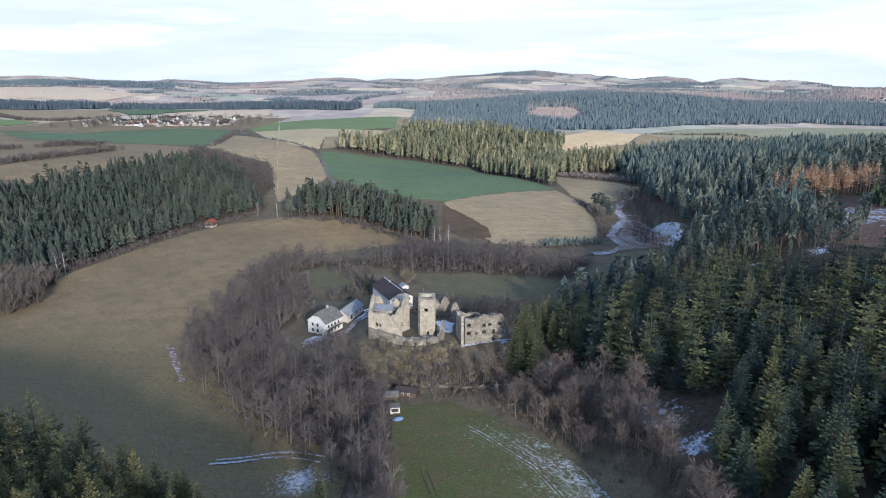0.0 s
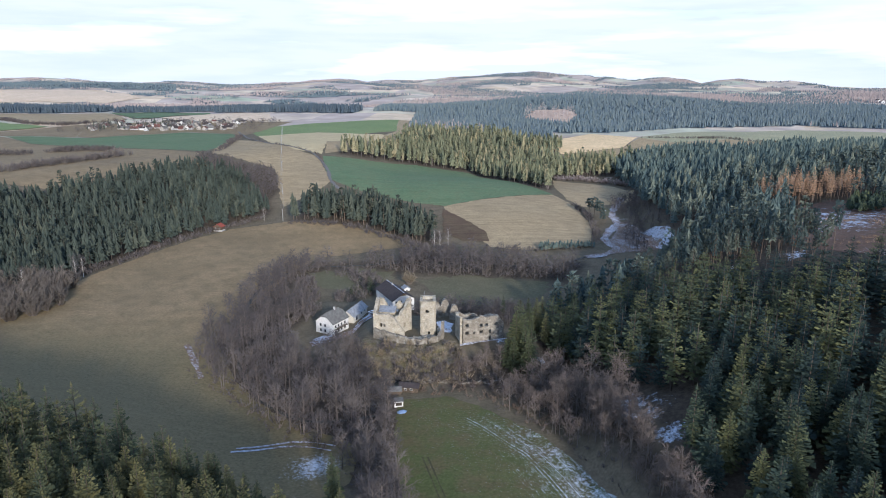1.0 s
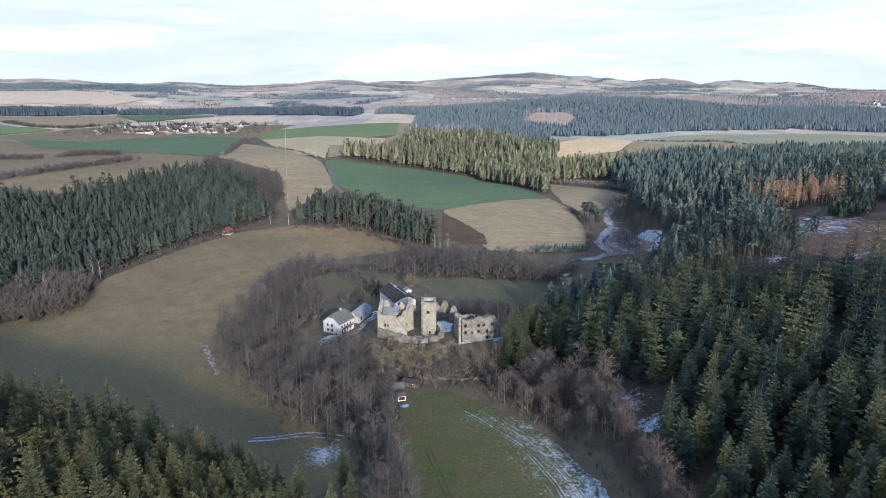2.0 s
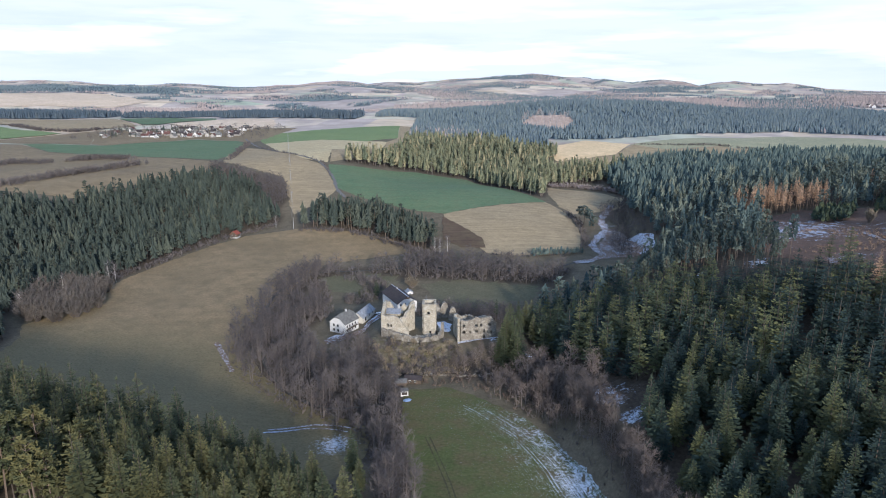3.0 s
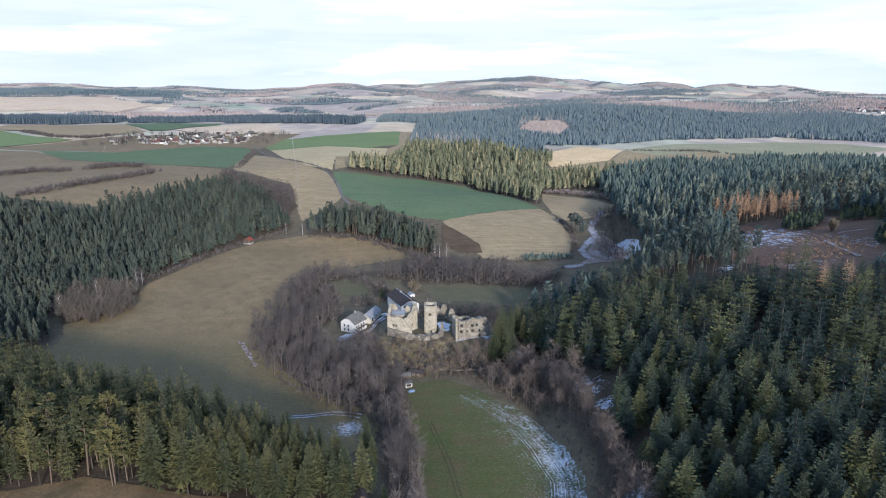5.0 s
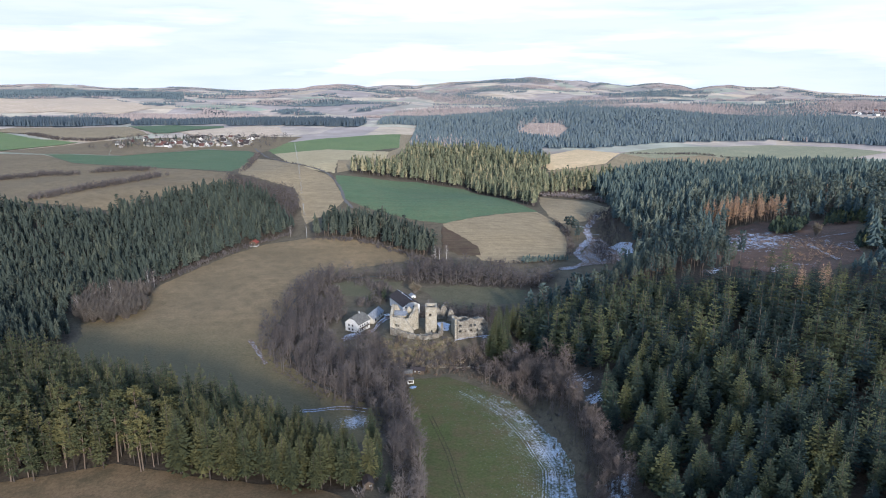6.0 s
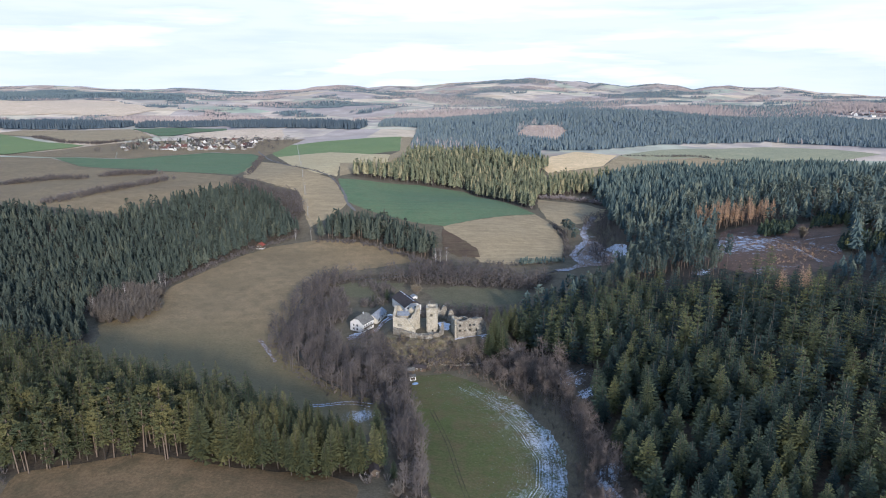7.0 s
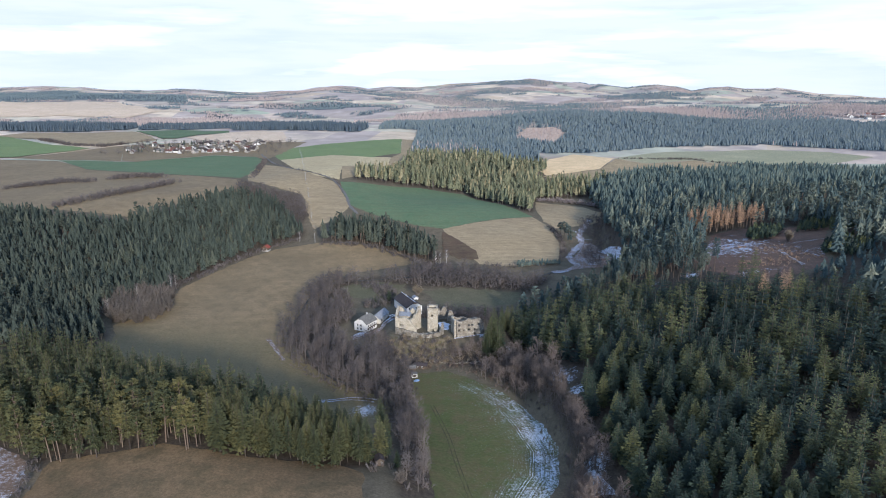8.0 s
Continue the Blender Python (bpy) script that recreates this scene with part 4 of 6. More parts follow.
def bare(rng, limbs, forks, twigs, spread=0.5, bole=0.5, thick=0.0062):
    """A leafless tree: bole, limbs and a haze of fine twigs."""
    lean = rng.uniform(-0.05, 0.05, 2)
    p1, p2 = np.array((lean[0] * 0.5, lean[1] * 0.5, bole)), np.array((lean[0], lean[1], 0.93))
    trunk = [tube((0, 0, -0.02), p1, 0.019, 0.012, 5), tube(p1, p2, 0.012, 0.004, 4)]
    crown = []

    def twig(a, b, w):
        d = b - a
        e = np.cross(d, rng.normal(0, 1, 3))
        e *= w / (np.linalg.norm(e) + 1e-9)
        crown.append((np.array([a - e, a + e, b]), [(0, 1, 2)]))

    for i in range(limbs):
        z = bole * 0.6 + (0.9 - bole * 0.6) * (i + rng.uniform(0, 0.8)) / limbs
        a = i * 2.4 + rng.uniform(-0.5, 0.5)
        root = np.array((lean[0] * z, lean[1] * z, z))
        ln = rng.uniform(0.17, 0.27) * (1.25 - 0.75 * z)
        up = rng.uniform(0.35, 1.0)
        d = np.array((math.cos(a) * spread * 1.6, math.sin(a) * spread * 1.6, up))
        d /= np.linalg.norm(d)
        tip = root + d * ln
        trunk.append(tube(root, tip, 0.007, 0.0025, 3))
        for f in range(forks):
            s = rng.uniform(0.25, 1.0)
            b = root + (tip - root) * s
            e = d + rng.normal(0, 0.6, 3) + (0, 0, 0.2)
            e /= np.linalg.norm(e)
            bt = b + e * ln * rng.uniform(0.5, 0.95)
            twig(b, bt, thick * 0.5)
            for _ in range(twigs):
                q = b + (bt - b) * rng.uniform(0.2, 1.0)
                g = e + rng.normal(0, 0.62, 3) + (0, 0, 0.12)
                g /= np.linalg.norm(g)
                twig(q, q + g * rng.uniform(0.06, 0.15), thick * 0.5)
    return gather(trunk), gather(crown)


def bush(rng, stems, twigs, thick=0.02):
    """A round leafless shrub one metre high."""
    wood, crown = [], []
    for i in range(stems):
        a, out = rng.uniform(0, 6.283), rng.uniform(0.1, 0.75)
        tip = np.array((math.cos(a) * out * 0.75, math.sin(a) * out * 0.75, rng.uniform(0.55, 0.95) * math.sqrt(1 - out * out * 0.7)))
        wood.append(tube((rng.uniform(-0.1, 0.1), rng.uniform(-0.1, 0.1), -0.05), tip, 0.015, 0.005, 3))
        for _ in range(twigs):
            q = tip * rng.uniform(0.35, 1.0)
            g = tip / np.linalg.norm(tip) + rng.normal(0, 0.7, 3)
            b = q + g / np.linalg.norm(g) * rng.uniform(0.12, 0.28)
            e = np.cross(b - q, rng.normal(0, 1, 3))
            e *= thick / (np.linalg.norm(e) + 1e-9)
            crown.append((np.array([q - e, q + e, b]), [(0, 1, 2)]))
    return gather(wood), gather(crown)


RNG = np.random.RandomState(11)
SPRUCES = [spruce(RNG, w, 11, 2, s, b) for w, s, b in ((17, 0.98, 0.14), (16, 0.86, 0.2), (18, 1.1, 0.12), (16, 0.8, 0.24), (17, 0.92, 0.16), (16, 1.04, 0.18))]
SPRUCES_MID = [spruce(RNG, w, 8, 2, s, b) for w, s, b in ((12, 1.0, 0.14), (11, 0.88, 0.18), (12, 1.1, 0.12), (11, 0.94, 0.24))]
SPRUCES_HILL = [spruce_tiers(RNG, t, 10, s, b) for t, s, b in ((8, 1.0, 0.2), (7, 0.9, 0.26), (8, 1.1, 0.16), (7, 0.82, 0.3))]
SPRUCES_THIN = [spruce_tiers(RNG, 4, 8, s, b) for s, b in ((1.05, 0.25), (0.95, 0.3), (1.15, 0.2))]
SPRUCES_FAR = [spruce_tiers(RNG, t, 10, s, b) for t, s, b in ((6, 1.0, 0.2), (6, 0.9, 0.25), (5, 1.12, 0.18))]
SPRUCES_TINY = [spruce_small(RNG, 2) for _ in range(3)]
SPRUCES_SPECK = [spruce_small(RNG) for _ in range(3)]
TERRACE = [(-30, 206), (-30, 227), (0, 229), (27, 226), (24, 206)]
PINES = [pine(RNG, c) for c in (92, 100, 84)]
PINES_FAR = [pine(RNG, c, 3) for c in (30, 36, 28)]
BARES = [bare(RNG, 17, 5, 9, s, b, 0.0046) for s, b in ((0.45, 0.4), (0.58, 0.42), (0.38, 0.48), (0.5, 0.3))]
BARES_FAR = [bare(RNG, 8, 5, 5, s, 0.32, 0.011) for s in (0.6, 0.7, 0.5)]
LARCH_SHAPES = [spruce(RNG, 20, 5, 2, s, b) for s, b in ((0.62, 0.34), (0.55, 0.42), (0.7, 0.3))]
BUSHES = [bush(RNG, 13, 12) for _ in range(3)]
THICKETS = [bush(RNG, 46, 20, 0.011) for _ in range(2)]
BUSHES_LOW = [bush(RNG, 7, 6, 0.034) for _ in range(3)]


def scatter(poly, step, seed, jitter=0.6, drop=0.0, avoid=()):
    rng = np.random.RandomState(seed)
    xs, ys = [p[0] for p in poly], [p[1] for p in poly]
    x, y = np.meshgrid(np.arange(min(xs), max(xs), float(step)), np.arange(min(ys), max(ys), float(step)))
    x[1::2] += step / 2
    x, y = x.ravel() + rng.uniform(-jitter, jitter, x.size) * step, y.ravel() + rng.uniform(-jitter, jitter, x.size) * step
    keep = inside(poly, x, y) & (rng.rand(x.size) >= drop)
    keep &= np.abs(x) < 0.78 * (y + 150) + 25
    for other in avoid:
        keep &= ~inside(other, x, y)
    return np.stack([x[keep], y[keep]], -1)


def sway(x, y, a):
    """A slow wave over the plan, from 0 to 1."""
    return 0.5 + 0.5 * np.sin(x / (23 * a) + 1.4 * np.sin(y / (17 * a) + 0.7)) * np.sin(y / (27 * a) + 1.2 * np.sin(x / (31 * a)))


def stand(points, low, high, seed, sink=0.2, wide=1.0):
    """Places, turns, sizes and tones of trees: rows of x, y, z, turn, width, height, tone."""
    rng = np.random.RandomState(seed)
    n = len(points)
    x, y = points[:, 0], points[:, 1]
    h = rng.uniform(low, high, n) * np.where(rng.rand(n) < 0.14, rng.uniform(0.65, 0.88, n), 1) * (0.9 + 0.2 * sway(x, y, 1.3))
    tone = 0.55 * rng.rand(n) + 0.45 * sway(x, y, 1.0)
    return np.column_stack([points, height(x, y) - sink, rng.uniform(0, 6.28, n), h * wide * rng.uniform(0.85, 1.2, n), h, tone])


def wood(name, rows, shapes, crown_mat, bark_mat_, label, category):
    """Many trees as one object."""
    verts, tris, index, tone, n = [], [], [], [], 0
    for k, ((tv, tt), (cv, ct)) in enumerate(shapes):
        mine = rows[k::len(shapes)]
        if not len(mine):
            continue
        v, t = np.concatenate([tv, cv]), np.concatenate([tt, ct + len(tv)])
        c, s = np.cos(mine[:, 3])[:, None], np.sin(mine[:, 3])[:, None]
        w, h = mine[:, 4][:, None], mine[:, 5][:, None]
        x, y = v[:, 0] * w, v[:, 1] * w
        p = np.stack([x * c - y * s + mine[:, :1], x * s + y * c + mine[:, 1:2], v[:, 2] * h + mine[:, 2:3]], -1)
        verts.append(p.reshape(-1, 3))
        tris.append((t[None] + (np.arange(len(mine)) * len(v))[:, None, None] + n).reshape(-1, 3))
        index.append(np.tile(np.concatenate([np.zeros(len(tt), int), np.ones(len(ct), int)]), len(mine)))
        tone.append(np.repeat(mine[:, 6], len(v)))
        n += len(mine) * len(v)
    me = raw_mesh(name, np.concatenate(verts), np.concatenate(tris), [bark_mat_, crown_mat], np.concatenate(index), {"tone": np.concatenate(tone)})
    return tagged(new(name, me), label, category, kind="stuff")


def trees(name, rows, shapes, crown_mat, bark_mat_, label, category, group, crown_name="crown"):
    """Trees as things of their own: trunk and crown under each."""
    made = {}
    for i, (x, y, z, a, w, h, _) in enumerate(rows):
        k = i % len(shapes)
        m = Matrix.LocRotScale((x, y, z), Euler((0, 0, a)), (w, w, h))
        if k in made:
            copy_thing(made[k], m @ Matrix.Diagonal((1 / made[k].scale[0], 1 / made[k].scale[1], 1 / made[k].scale[2], 1)))
            continue
        made[k] = thing(name, m, label, category, group)
        for piece, (v, t), mat in (("trunk", shapes[k][0], bark_mat_), (crown_name, shapes[k][1], crown_mat)):
            ob = new(piece, raw_mesh(piece, v, t, [mat]))
            ob.parent = made[k]



near_rows = stand(scatter(W_NEAR, 4.4, 3, jitter=0.5), 16, 24, 4, wide=1.12)
right_points = scatter(W_RIGHT, 6.4, 5, drop=0.08, avoid=(CLEARING, SNOWBARE, OPENING, LARCHES))
right_rows = stand(right_points, 16, 25, 6, wide=1.3)
right_rows[:, 4] *= 1.05 - 0.35 * ss(260, 330, right_rows[:, 1])
right_rows[inside(APRON, right_rows[:, 0], right_rows[:, 1]), 4:6] *= 0.42
pines = (near_rows[:, 0] < -100) & (near_rows[:, 1] < 112 - 0.1 * near_rows[:, 0] - 8) & (np.arange(len(near_rows)) % 5 < 2)
pine_rows, near_rows = near_rows[pines], near_rows[~pines]
trees("pine_tree", pine_rows[:110], PINES, M_BANK, M_PINEBARK, "tall pine with a bare reddish trunk at the field's edge", "tree", "pines of the near wood")
if len(pine_rows) > 110:
    wood("pine_wood", pine_rows[110:], PINES, M_BANK, M_PINEBARK, "tall pines with bare reddish trunks", "wood")
order = np.argsort(np.hypot(near_rows[:, 0] + 60, near_rows[:, 1] - 90))
trees("spruce_tree", near_rows[order[:115]], SPRUCES, M_BANK, M_SPRUCEBARK, "tall dark green spruce in the wood on the bank", "tree", "spruces of the near wood")
wood("spruce_wood", near_rows[order[330:]], SPRUCES_MID, M_BANK, M_SPRUCEBARK, "dark green spruces on the top of the bank", "wood")
wood("spruce_wood", near_rows[order[115:330]], SPRUCES_MID, M_BANK, M_SPRUCEBARK, "dark green spruces behind the near wood's edge", "wood")
order = np.argsort(np.hypot(right_rows[:, 0] - 88, (right_rows[:, 1] - 85) * 0.62))
trees("spruce_tree", right_rows[order[:220]], SPRUCES, M_SPRUCE, M_SPRUCEBARK, "tall dark green spruce at the foot of the slope", "tree", "spruces of the near slope")
rest = right_rows[order[220:]]
close = (rest[:, 1] < 300) & (rest[:, 0] < 240)
pick = np.random.RandomState(7).rand(len(rest))
high = (~close) & (rest[:, 1] > 270) & (rest[:, 1] < 560) & (pick < 0.5 * ss(270, 330, rest[:, 1]) * ss(560, 440, rest[:, 1]))
wood("spruce_slope", rest[close], SPRUCES_MID, M_SPRUCE, M_SPRUCEBARK, "dense dark green spruces on the slope", "wood")
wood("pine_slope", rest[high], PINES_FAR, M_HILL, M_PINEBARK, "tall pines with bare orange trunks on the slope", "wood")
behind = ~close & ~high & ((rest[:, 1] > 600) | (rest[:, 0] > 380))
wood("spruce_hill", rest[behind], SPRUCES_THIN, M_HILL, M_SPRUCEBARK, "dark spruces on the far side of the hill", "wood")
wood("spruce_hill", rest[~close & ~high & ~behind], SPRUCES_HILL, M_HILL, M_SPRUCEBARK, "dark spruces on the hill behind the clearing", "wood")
left_rows = stand(scatter(W_LEFT, 4.9, 8, jitter=0.5, drop=0.03, avoid=([(-190, 470), (-166, 470), (-166, 492), (-190, 492)],)), 13, 20, 9, wide=0.95)
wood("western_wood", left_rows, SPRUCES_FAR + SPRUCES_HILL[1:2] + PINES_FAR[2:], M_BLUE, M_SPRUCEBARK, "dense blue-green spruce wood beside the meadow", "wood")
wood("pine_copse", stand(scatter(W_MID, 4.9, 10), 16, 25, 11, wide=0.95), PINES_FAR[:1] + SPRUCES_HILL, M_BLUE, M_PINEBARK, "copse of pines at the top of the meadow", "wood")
wood("river_wood", stand(scatter(W_CENTRE, 5.4, 12, drop=0.06), 15, 26, 13, wide=0.85), SPRUCES_FAR + PINES_FAR[:1], M_RIVER_SUNLIT, M_BARK, "tall spruce wood behind the green field", "wood")
opening = stand(scatter([(112, 300), (150, 282), (172, 268), (190, 272), (196, 318), (190, 350), (160, 345), (120, 318)], 8.4, 16), 19, 26, 17, wide=0.62)
trees("pine_tree", opening, PINES, M_HILL, M_PINEBARK, "slender pine with a long bare trunk above snowy ground", "tree", "pines beside the clearing")
singles = stand(np.array([(312.0, 452.0), (324, 459), (340, 453), (352, 456), (367, 462), (192, 216), (198, 211), (186, 209), (206, 219)]), 17, 23, 18, wide=1.5)
trees("larch", singles, LARCH_SHAPES, M_LARCH, M_PINEBARK, "orange-brown bare larch among the spruces", "tree", "single larches")
wood("young_spruces", stand(scatter([(257, 377), (280, 374), (296, 396), (288, 414), (268, 404)], 3.4, 75), 7, 12, 76, wide=1.4), SPRUCES_FAR, M_SPRUCE, M_SPRUCEBARK, "clump of young spruces on the clearing", "wood")
wood("larches", stand(scatter(LARCHES, 4.6, 14), 18, 25, 15, wide=1.1), LARCH_SHAPES, M_LARCH, M_PINEBARK, "orange-brown bare larches at the clearing", "wood")

# leafless woods in the valley
west = stand(scatter(B_WEST, 5.3, 21, drop=0.16, avoid=(TERRACE,)), 9, 19.5, 22, wide=0.9)
order = np.argsort(west[:, 1])
trees("bare_tree", west[order[:150]], BARES, M_TWIG, M_BARK, "leafless grey-brown alder in the valley wood", "tree", "bare trees of the valley", "twig_crown")
wood("bare_wood", west[order[150:]], BARES, M_TWIG, M_BARK, "leafless grey-brown trees round the castle hill", "wood")
wood("bare_wood", stand(scatter(B_NORTHWEST, 5.0, 31, drop=0.1), 8, 15, 32, wide=0.95), BARES, M_TWIG, M_BARK, "leafless grey-brown trees along the winding stream", "wood")
east = stand(scatter(B_EAST, 4.7, 23, drop=0.1, avoid=(SNOW_GAP, TERRACE, [(25, 222), (44, 222), (44, 248), (25, 248)],)), 11, 18, 24, wide=0.92)
east[(east[:, 1] > 204) & (east[:, 0] < 34), 4:6] *= 0.66
rim = stand(scatter(RIM_BELT, 4.2, 81, drop=0.1, avoid=(SNOW_GAP,)), 8, 14, 82, wide=0.85)
trees("bare_tree", rim, BARES, M_TWIG_EAST, M_BARK, "small leafless brown tree at the meadow's rim", "tree", "bare trees of the valley", "twig_crown")
order = np.argsort(east[:, 1])
trees("bare_tree", east[order[:50]], BARES, M_TWIG_EAST, M_BARK, "leafless brown tree along the meadow's rim", "tree", "bare trees of the valley", "twig_crown")
wood("bare_belt", east[order[50:]], BARES, M_TWIG_EAST, M_BARK, "leafless brown trees below the castle", "wood")
wood("castle_thicket", stand(scatter(B_BEHIND, 4.6, 33), 6, 10, 34, wide=1.3), BARES_FAR, M_TWIG, M_DARKBARK, "dark leafless thicket behind the ruin", "wood")
wood("brook_wood", stand(scatter(B_BROOK, 5.6, 25, drop=0.18), 8, 16, 26, wide=1.35), BARES_FAR, M_TWIG, M_DARKBARK, "leafless trees along the brook", "wood")
wood("slope_thicket", stand(scatter(B_SLOPE, 5.2, 27), 7, 12, 28, wide=1.6), BARES_FAR, M_TWIG, M_DARKBARK, "leafless thicket beside the spruce wood", "wood")
wood("bend_thicket", stand(scatter(B_BEND, 5.2, 29, avoid=([(150, 440), (166, 436), (182, 455), (180, 480), (164, 492), (156, 470)],)), 6, 11, 30), BARES_FAR, M_TWIG, M_DARKBARK, "grey leafless thicket in the river bend", "wood")

for name, area, seed, mat in (("undergrowth", B_WEST, 61, M_TWIG), ("undergrowth", B_EAST, 62, M_TWIG_EAST), ("undergrowth", B_BROOK, 63, M_TWIG)):
    wood(name, stand(scatter(area, 4.5, seed), 2, 4.5, seed, wide=1.45), BUSHES_LOW, mat, M_BARK, "leafless brown undergrowth beneath bare trees", "undergrowth")

# far woods
rng = np.random.RandomState(40)
n = 820000
fx, fy = rng.uniform(-3300, 3300, n), rng.uniform(1035, 4600, n)
keep = far_wooded(fx, fy) & (np.abs(fx) < fy * 0.74 + 150) & (rng.rand(n) < np.where(fy < 2100, 0.8, 0.29))
far_rows = stand(np.stack([fx[keep], fy[keep]], -1), 17, 25, 41)
far_rows[:, 5] *= 0.38 + 0.12 * ss(1800, 1150, far_rows[:, 1])
far_rows[:, 4] *= 0.5
lines = inside(ROW_WEST, far_rows[:, 0], far_rows[:, 1]) | inside(ROW_VILLAGE, far_rows[:, 0], far_rows[:, 1])
far_rows[lines, 4:6] *= (1.6, 1.75)
leafless = np.sin(far_rows[:, 0] / 120 + 2) + np.sin(far_rows[:, 1] / 140) + rng.uniform(-0.9, 0.9, len(far_rows)) > np.where(far_rows[:, 1] < 1750, 2.3, 0.1)
leafless &= ~lines & ~inside(RIDGE_WEST, far_rows[:, 0], far_rows[:, 1])
nearer = far_rows[:, 1] < 1180
left_standing = stand(scatter(FELLED, 17, 42, drop=0.3), 14, 21, 43, wide=0.8)
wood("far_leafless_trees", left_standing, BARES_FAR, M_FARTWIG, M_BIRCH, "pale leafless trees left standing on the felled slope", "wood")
wood("far_woods", far_rows[~leafless & nearer], SPRUCES_TINY, M_FARWOOD, M_BARK, "conifer wood behind the plateau, hazed blue in its colour", "wood")
wood("far_woods", far_rows[~leafless & ~nearer & ~lines], SPRUCES_SPECK, M_FARWOOD, M_BARK, "distant conifer woods on the hills, hazed blue in their colour", "wood")
wood("far_woods", far_rows[lines], SPRUCES_TINY, M_FARROW, M_BARK, "dark conifer wood behind the village, hazed blue in its colour", "wood")
wood("far_leafless_woods", far_rows[leafless], SPRUCES_SPECK, M_FARTWIG, M_BARK, "distant brown leafless woods on the hills, paled with haze colour", "wood")

CASTLE_SPRUCES = np.array([[31, 237, 26], [34.5, 233, 23], [33, 241, 28], [37.5, 236, 22], [29.5, 231, 19], [35.5, 229, 20], [27.5, 235, 18], [40, 262, 17], [44, 268, 20], [41, 275, 16], [47, 258, 18], [49, 282, 19], [-43, 345, 13], [-53.4, 338, 9], [-33, 303, 9], [30, 284, 13], [-31, 140, 19], [-27, 128, 14], [-27.5, 101.5, 22], [-24.6, 104, 17], [-19.7, 96.8, 9]])
rows_ = stand(CASTLE_SPRUCES[:, :2], 1, 1.01, 50, wide=1.2)
rows_[:, 4], rows_[:, 5] = CASTLE_SPRUCES[:, 2] * 1.25, CASTLE_SPRUCES[:, 2]
trees("spruce_tree", rows_, SPRUCES, M_LONE, M_SPRUCEBARK, "lone dark green spruce standing among bare trees", "tree", "lone spruces")

wood("young_spruces", stand(scatter([(70, 434), (112, 441), (112, 449), (72, 444)], 2.6, 71), 4, 7, 72, wide=1.6), SPRUCES_FAR, M_HILL, M_SPRUCEBARK, "row of young green spruces below the hay field", "wood")
wood("young_spruces", stand(scatter([(272, 298), (289, 327), (305, 334), (332, 334), (310, 300), (284, 284)], 3.6, 109), 6, 10, 110, wide=1.5), SPRUCES_FAR, M_SPRUCE, M_SPRUCEBARK, "dark young spruces at the edge of the felled ground", "wood")
wood("young_spruces", stand(scatter([(300, 385), (350, 372), (420, 400), (400, 440), (330, 425)], 4.0, 73), 6, 11, 74, wide=1.5), SPRUCES_FAR, M_SPRUCE, M_SPRUCEBARK, "thicket of young spruces beside the clearing", "wood")
BROOK_PINES = np.array([[133, 538, 19], [137, 530, 17], [130, 546, 16], [139, 522, 14], [135, 512, 12]])
rows_ = stand(BROOK_PINES[:, :2], 1, 1.01, 51)
rows_[:, 4], rows_[:, 5] = BROOK_PINES[:, 2] * 1.7, BROOK_PINES[:, 2]
trees("pine_tree", rows_, PINES, M_HILL, M_PINEBARK, "broad dark green pine beside the brook", "tree", "pines at the brook")
BIRCHES = np.array([[-222, 356, 15], [-219, 358, 14], [-238, 330, 14], [-6, 446, 15], [-2, 449, 13], [4, 452, 14], [-246, 300, 13], [-150, 512, 12]])
rows_ = stand(BIRCHES[:, :2], 1, 1.01, 52)
rows_[:, 4], rows_[:, 5] = BIRCHES[:, 2] * 0.8, BIRCHES[:, 2]
trees("birch_tree", rows_, BARES, M_TWIG, M_BIRCH, "leafless birch with a white trunk at the wood's edge", "tree", "birches", "twig_crown")

# ---- castle ruin ----
def hilly(seed, *levels, amp=1.0):
    """A ragged wall top: heights from end to end, with broken courses."""
    rng = np.random.RandomState(seed)
    at = np.linspace(0, 1, len(levels))
    ph = rng.uniform(0, 6, 4)

    def top(u, length):
        s = u * length
        return np.interp(u, at, levels) + amp * (0.45 * math.sin(s * 0.7 + ph[0]) + 0.22 * math.sin(s * 1.6 + ph[1]) + 0.1 * math.sin(s * 3.7 + ph[2]))

    return top


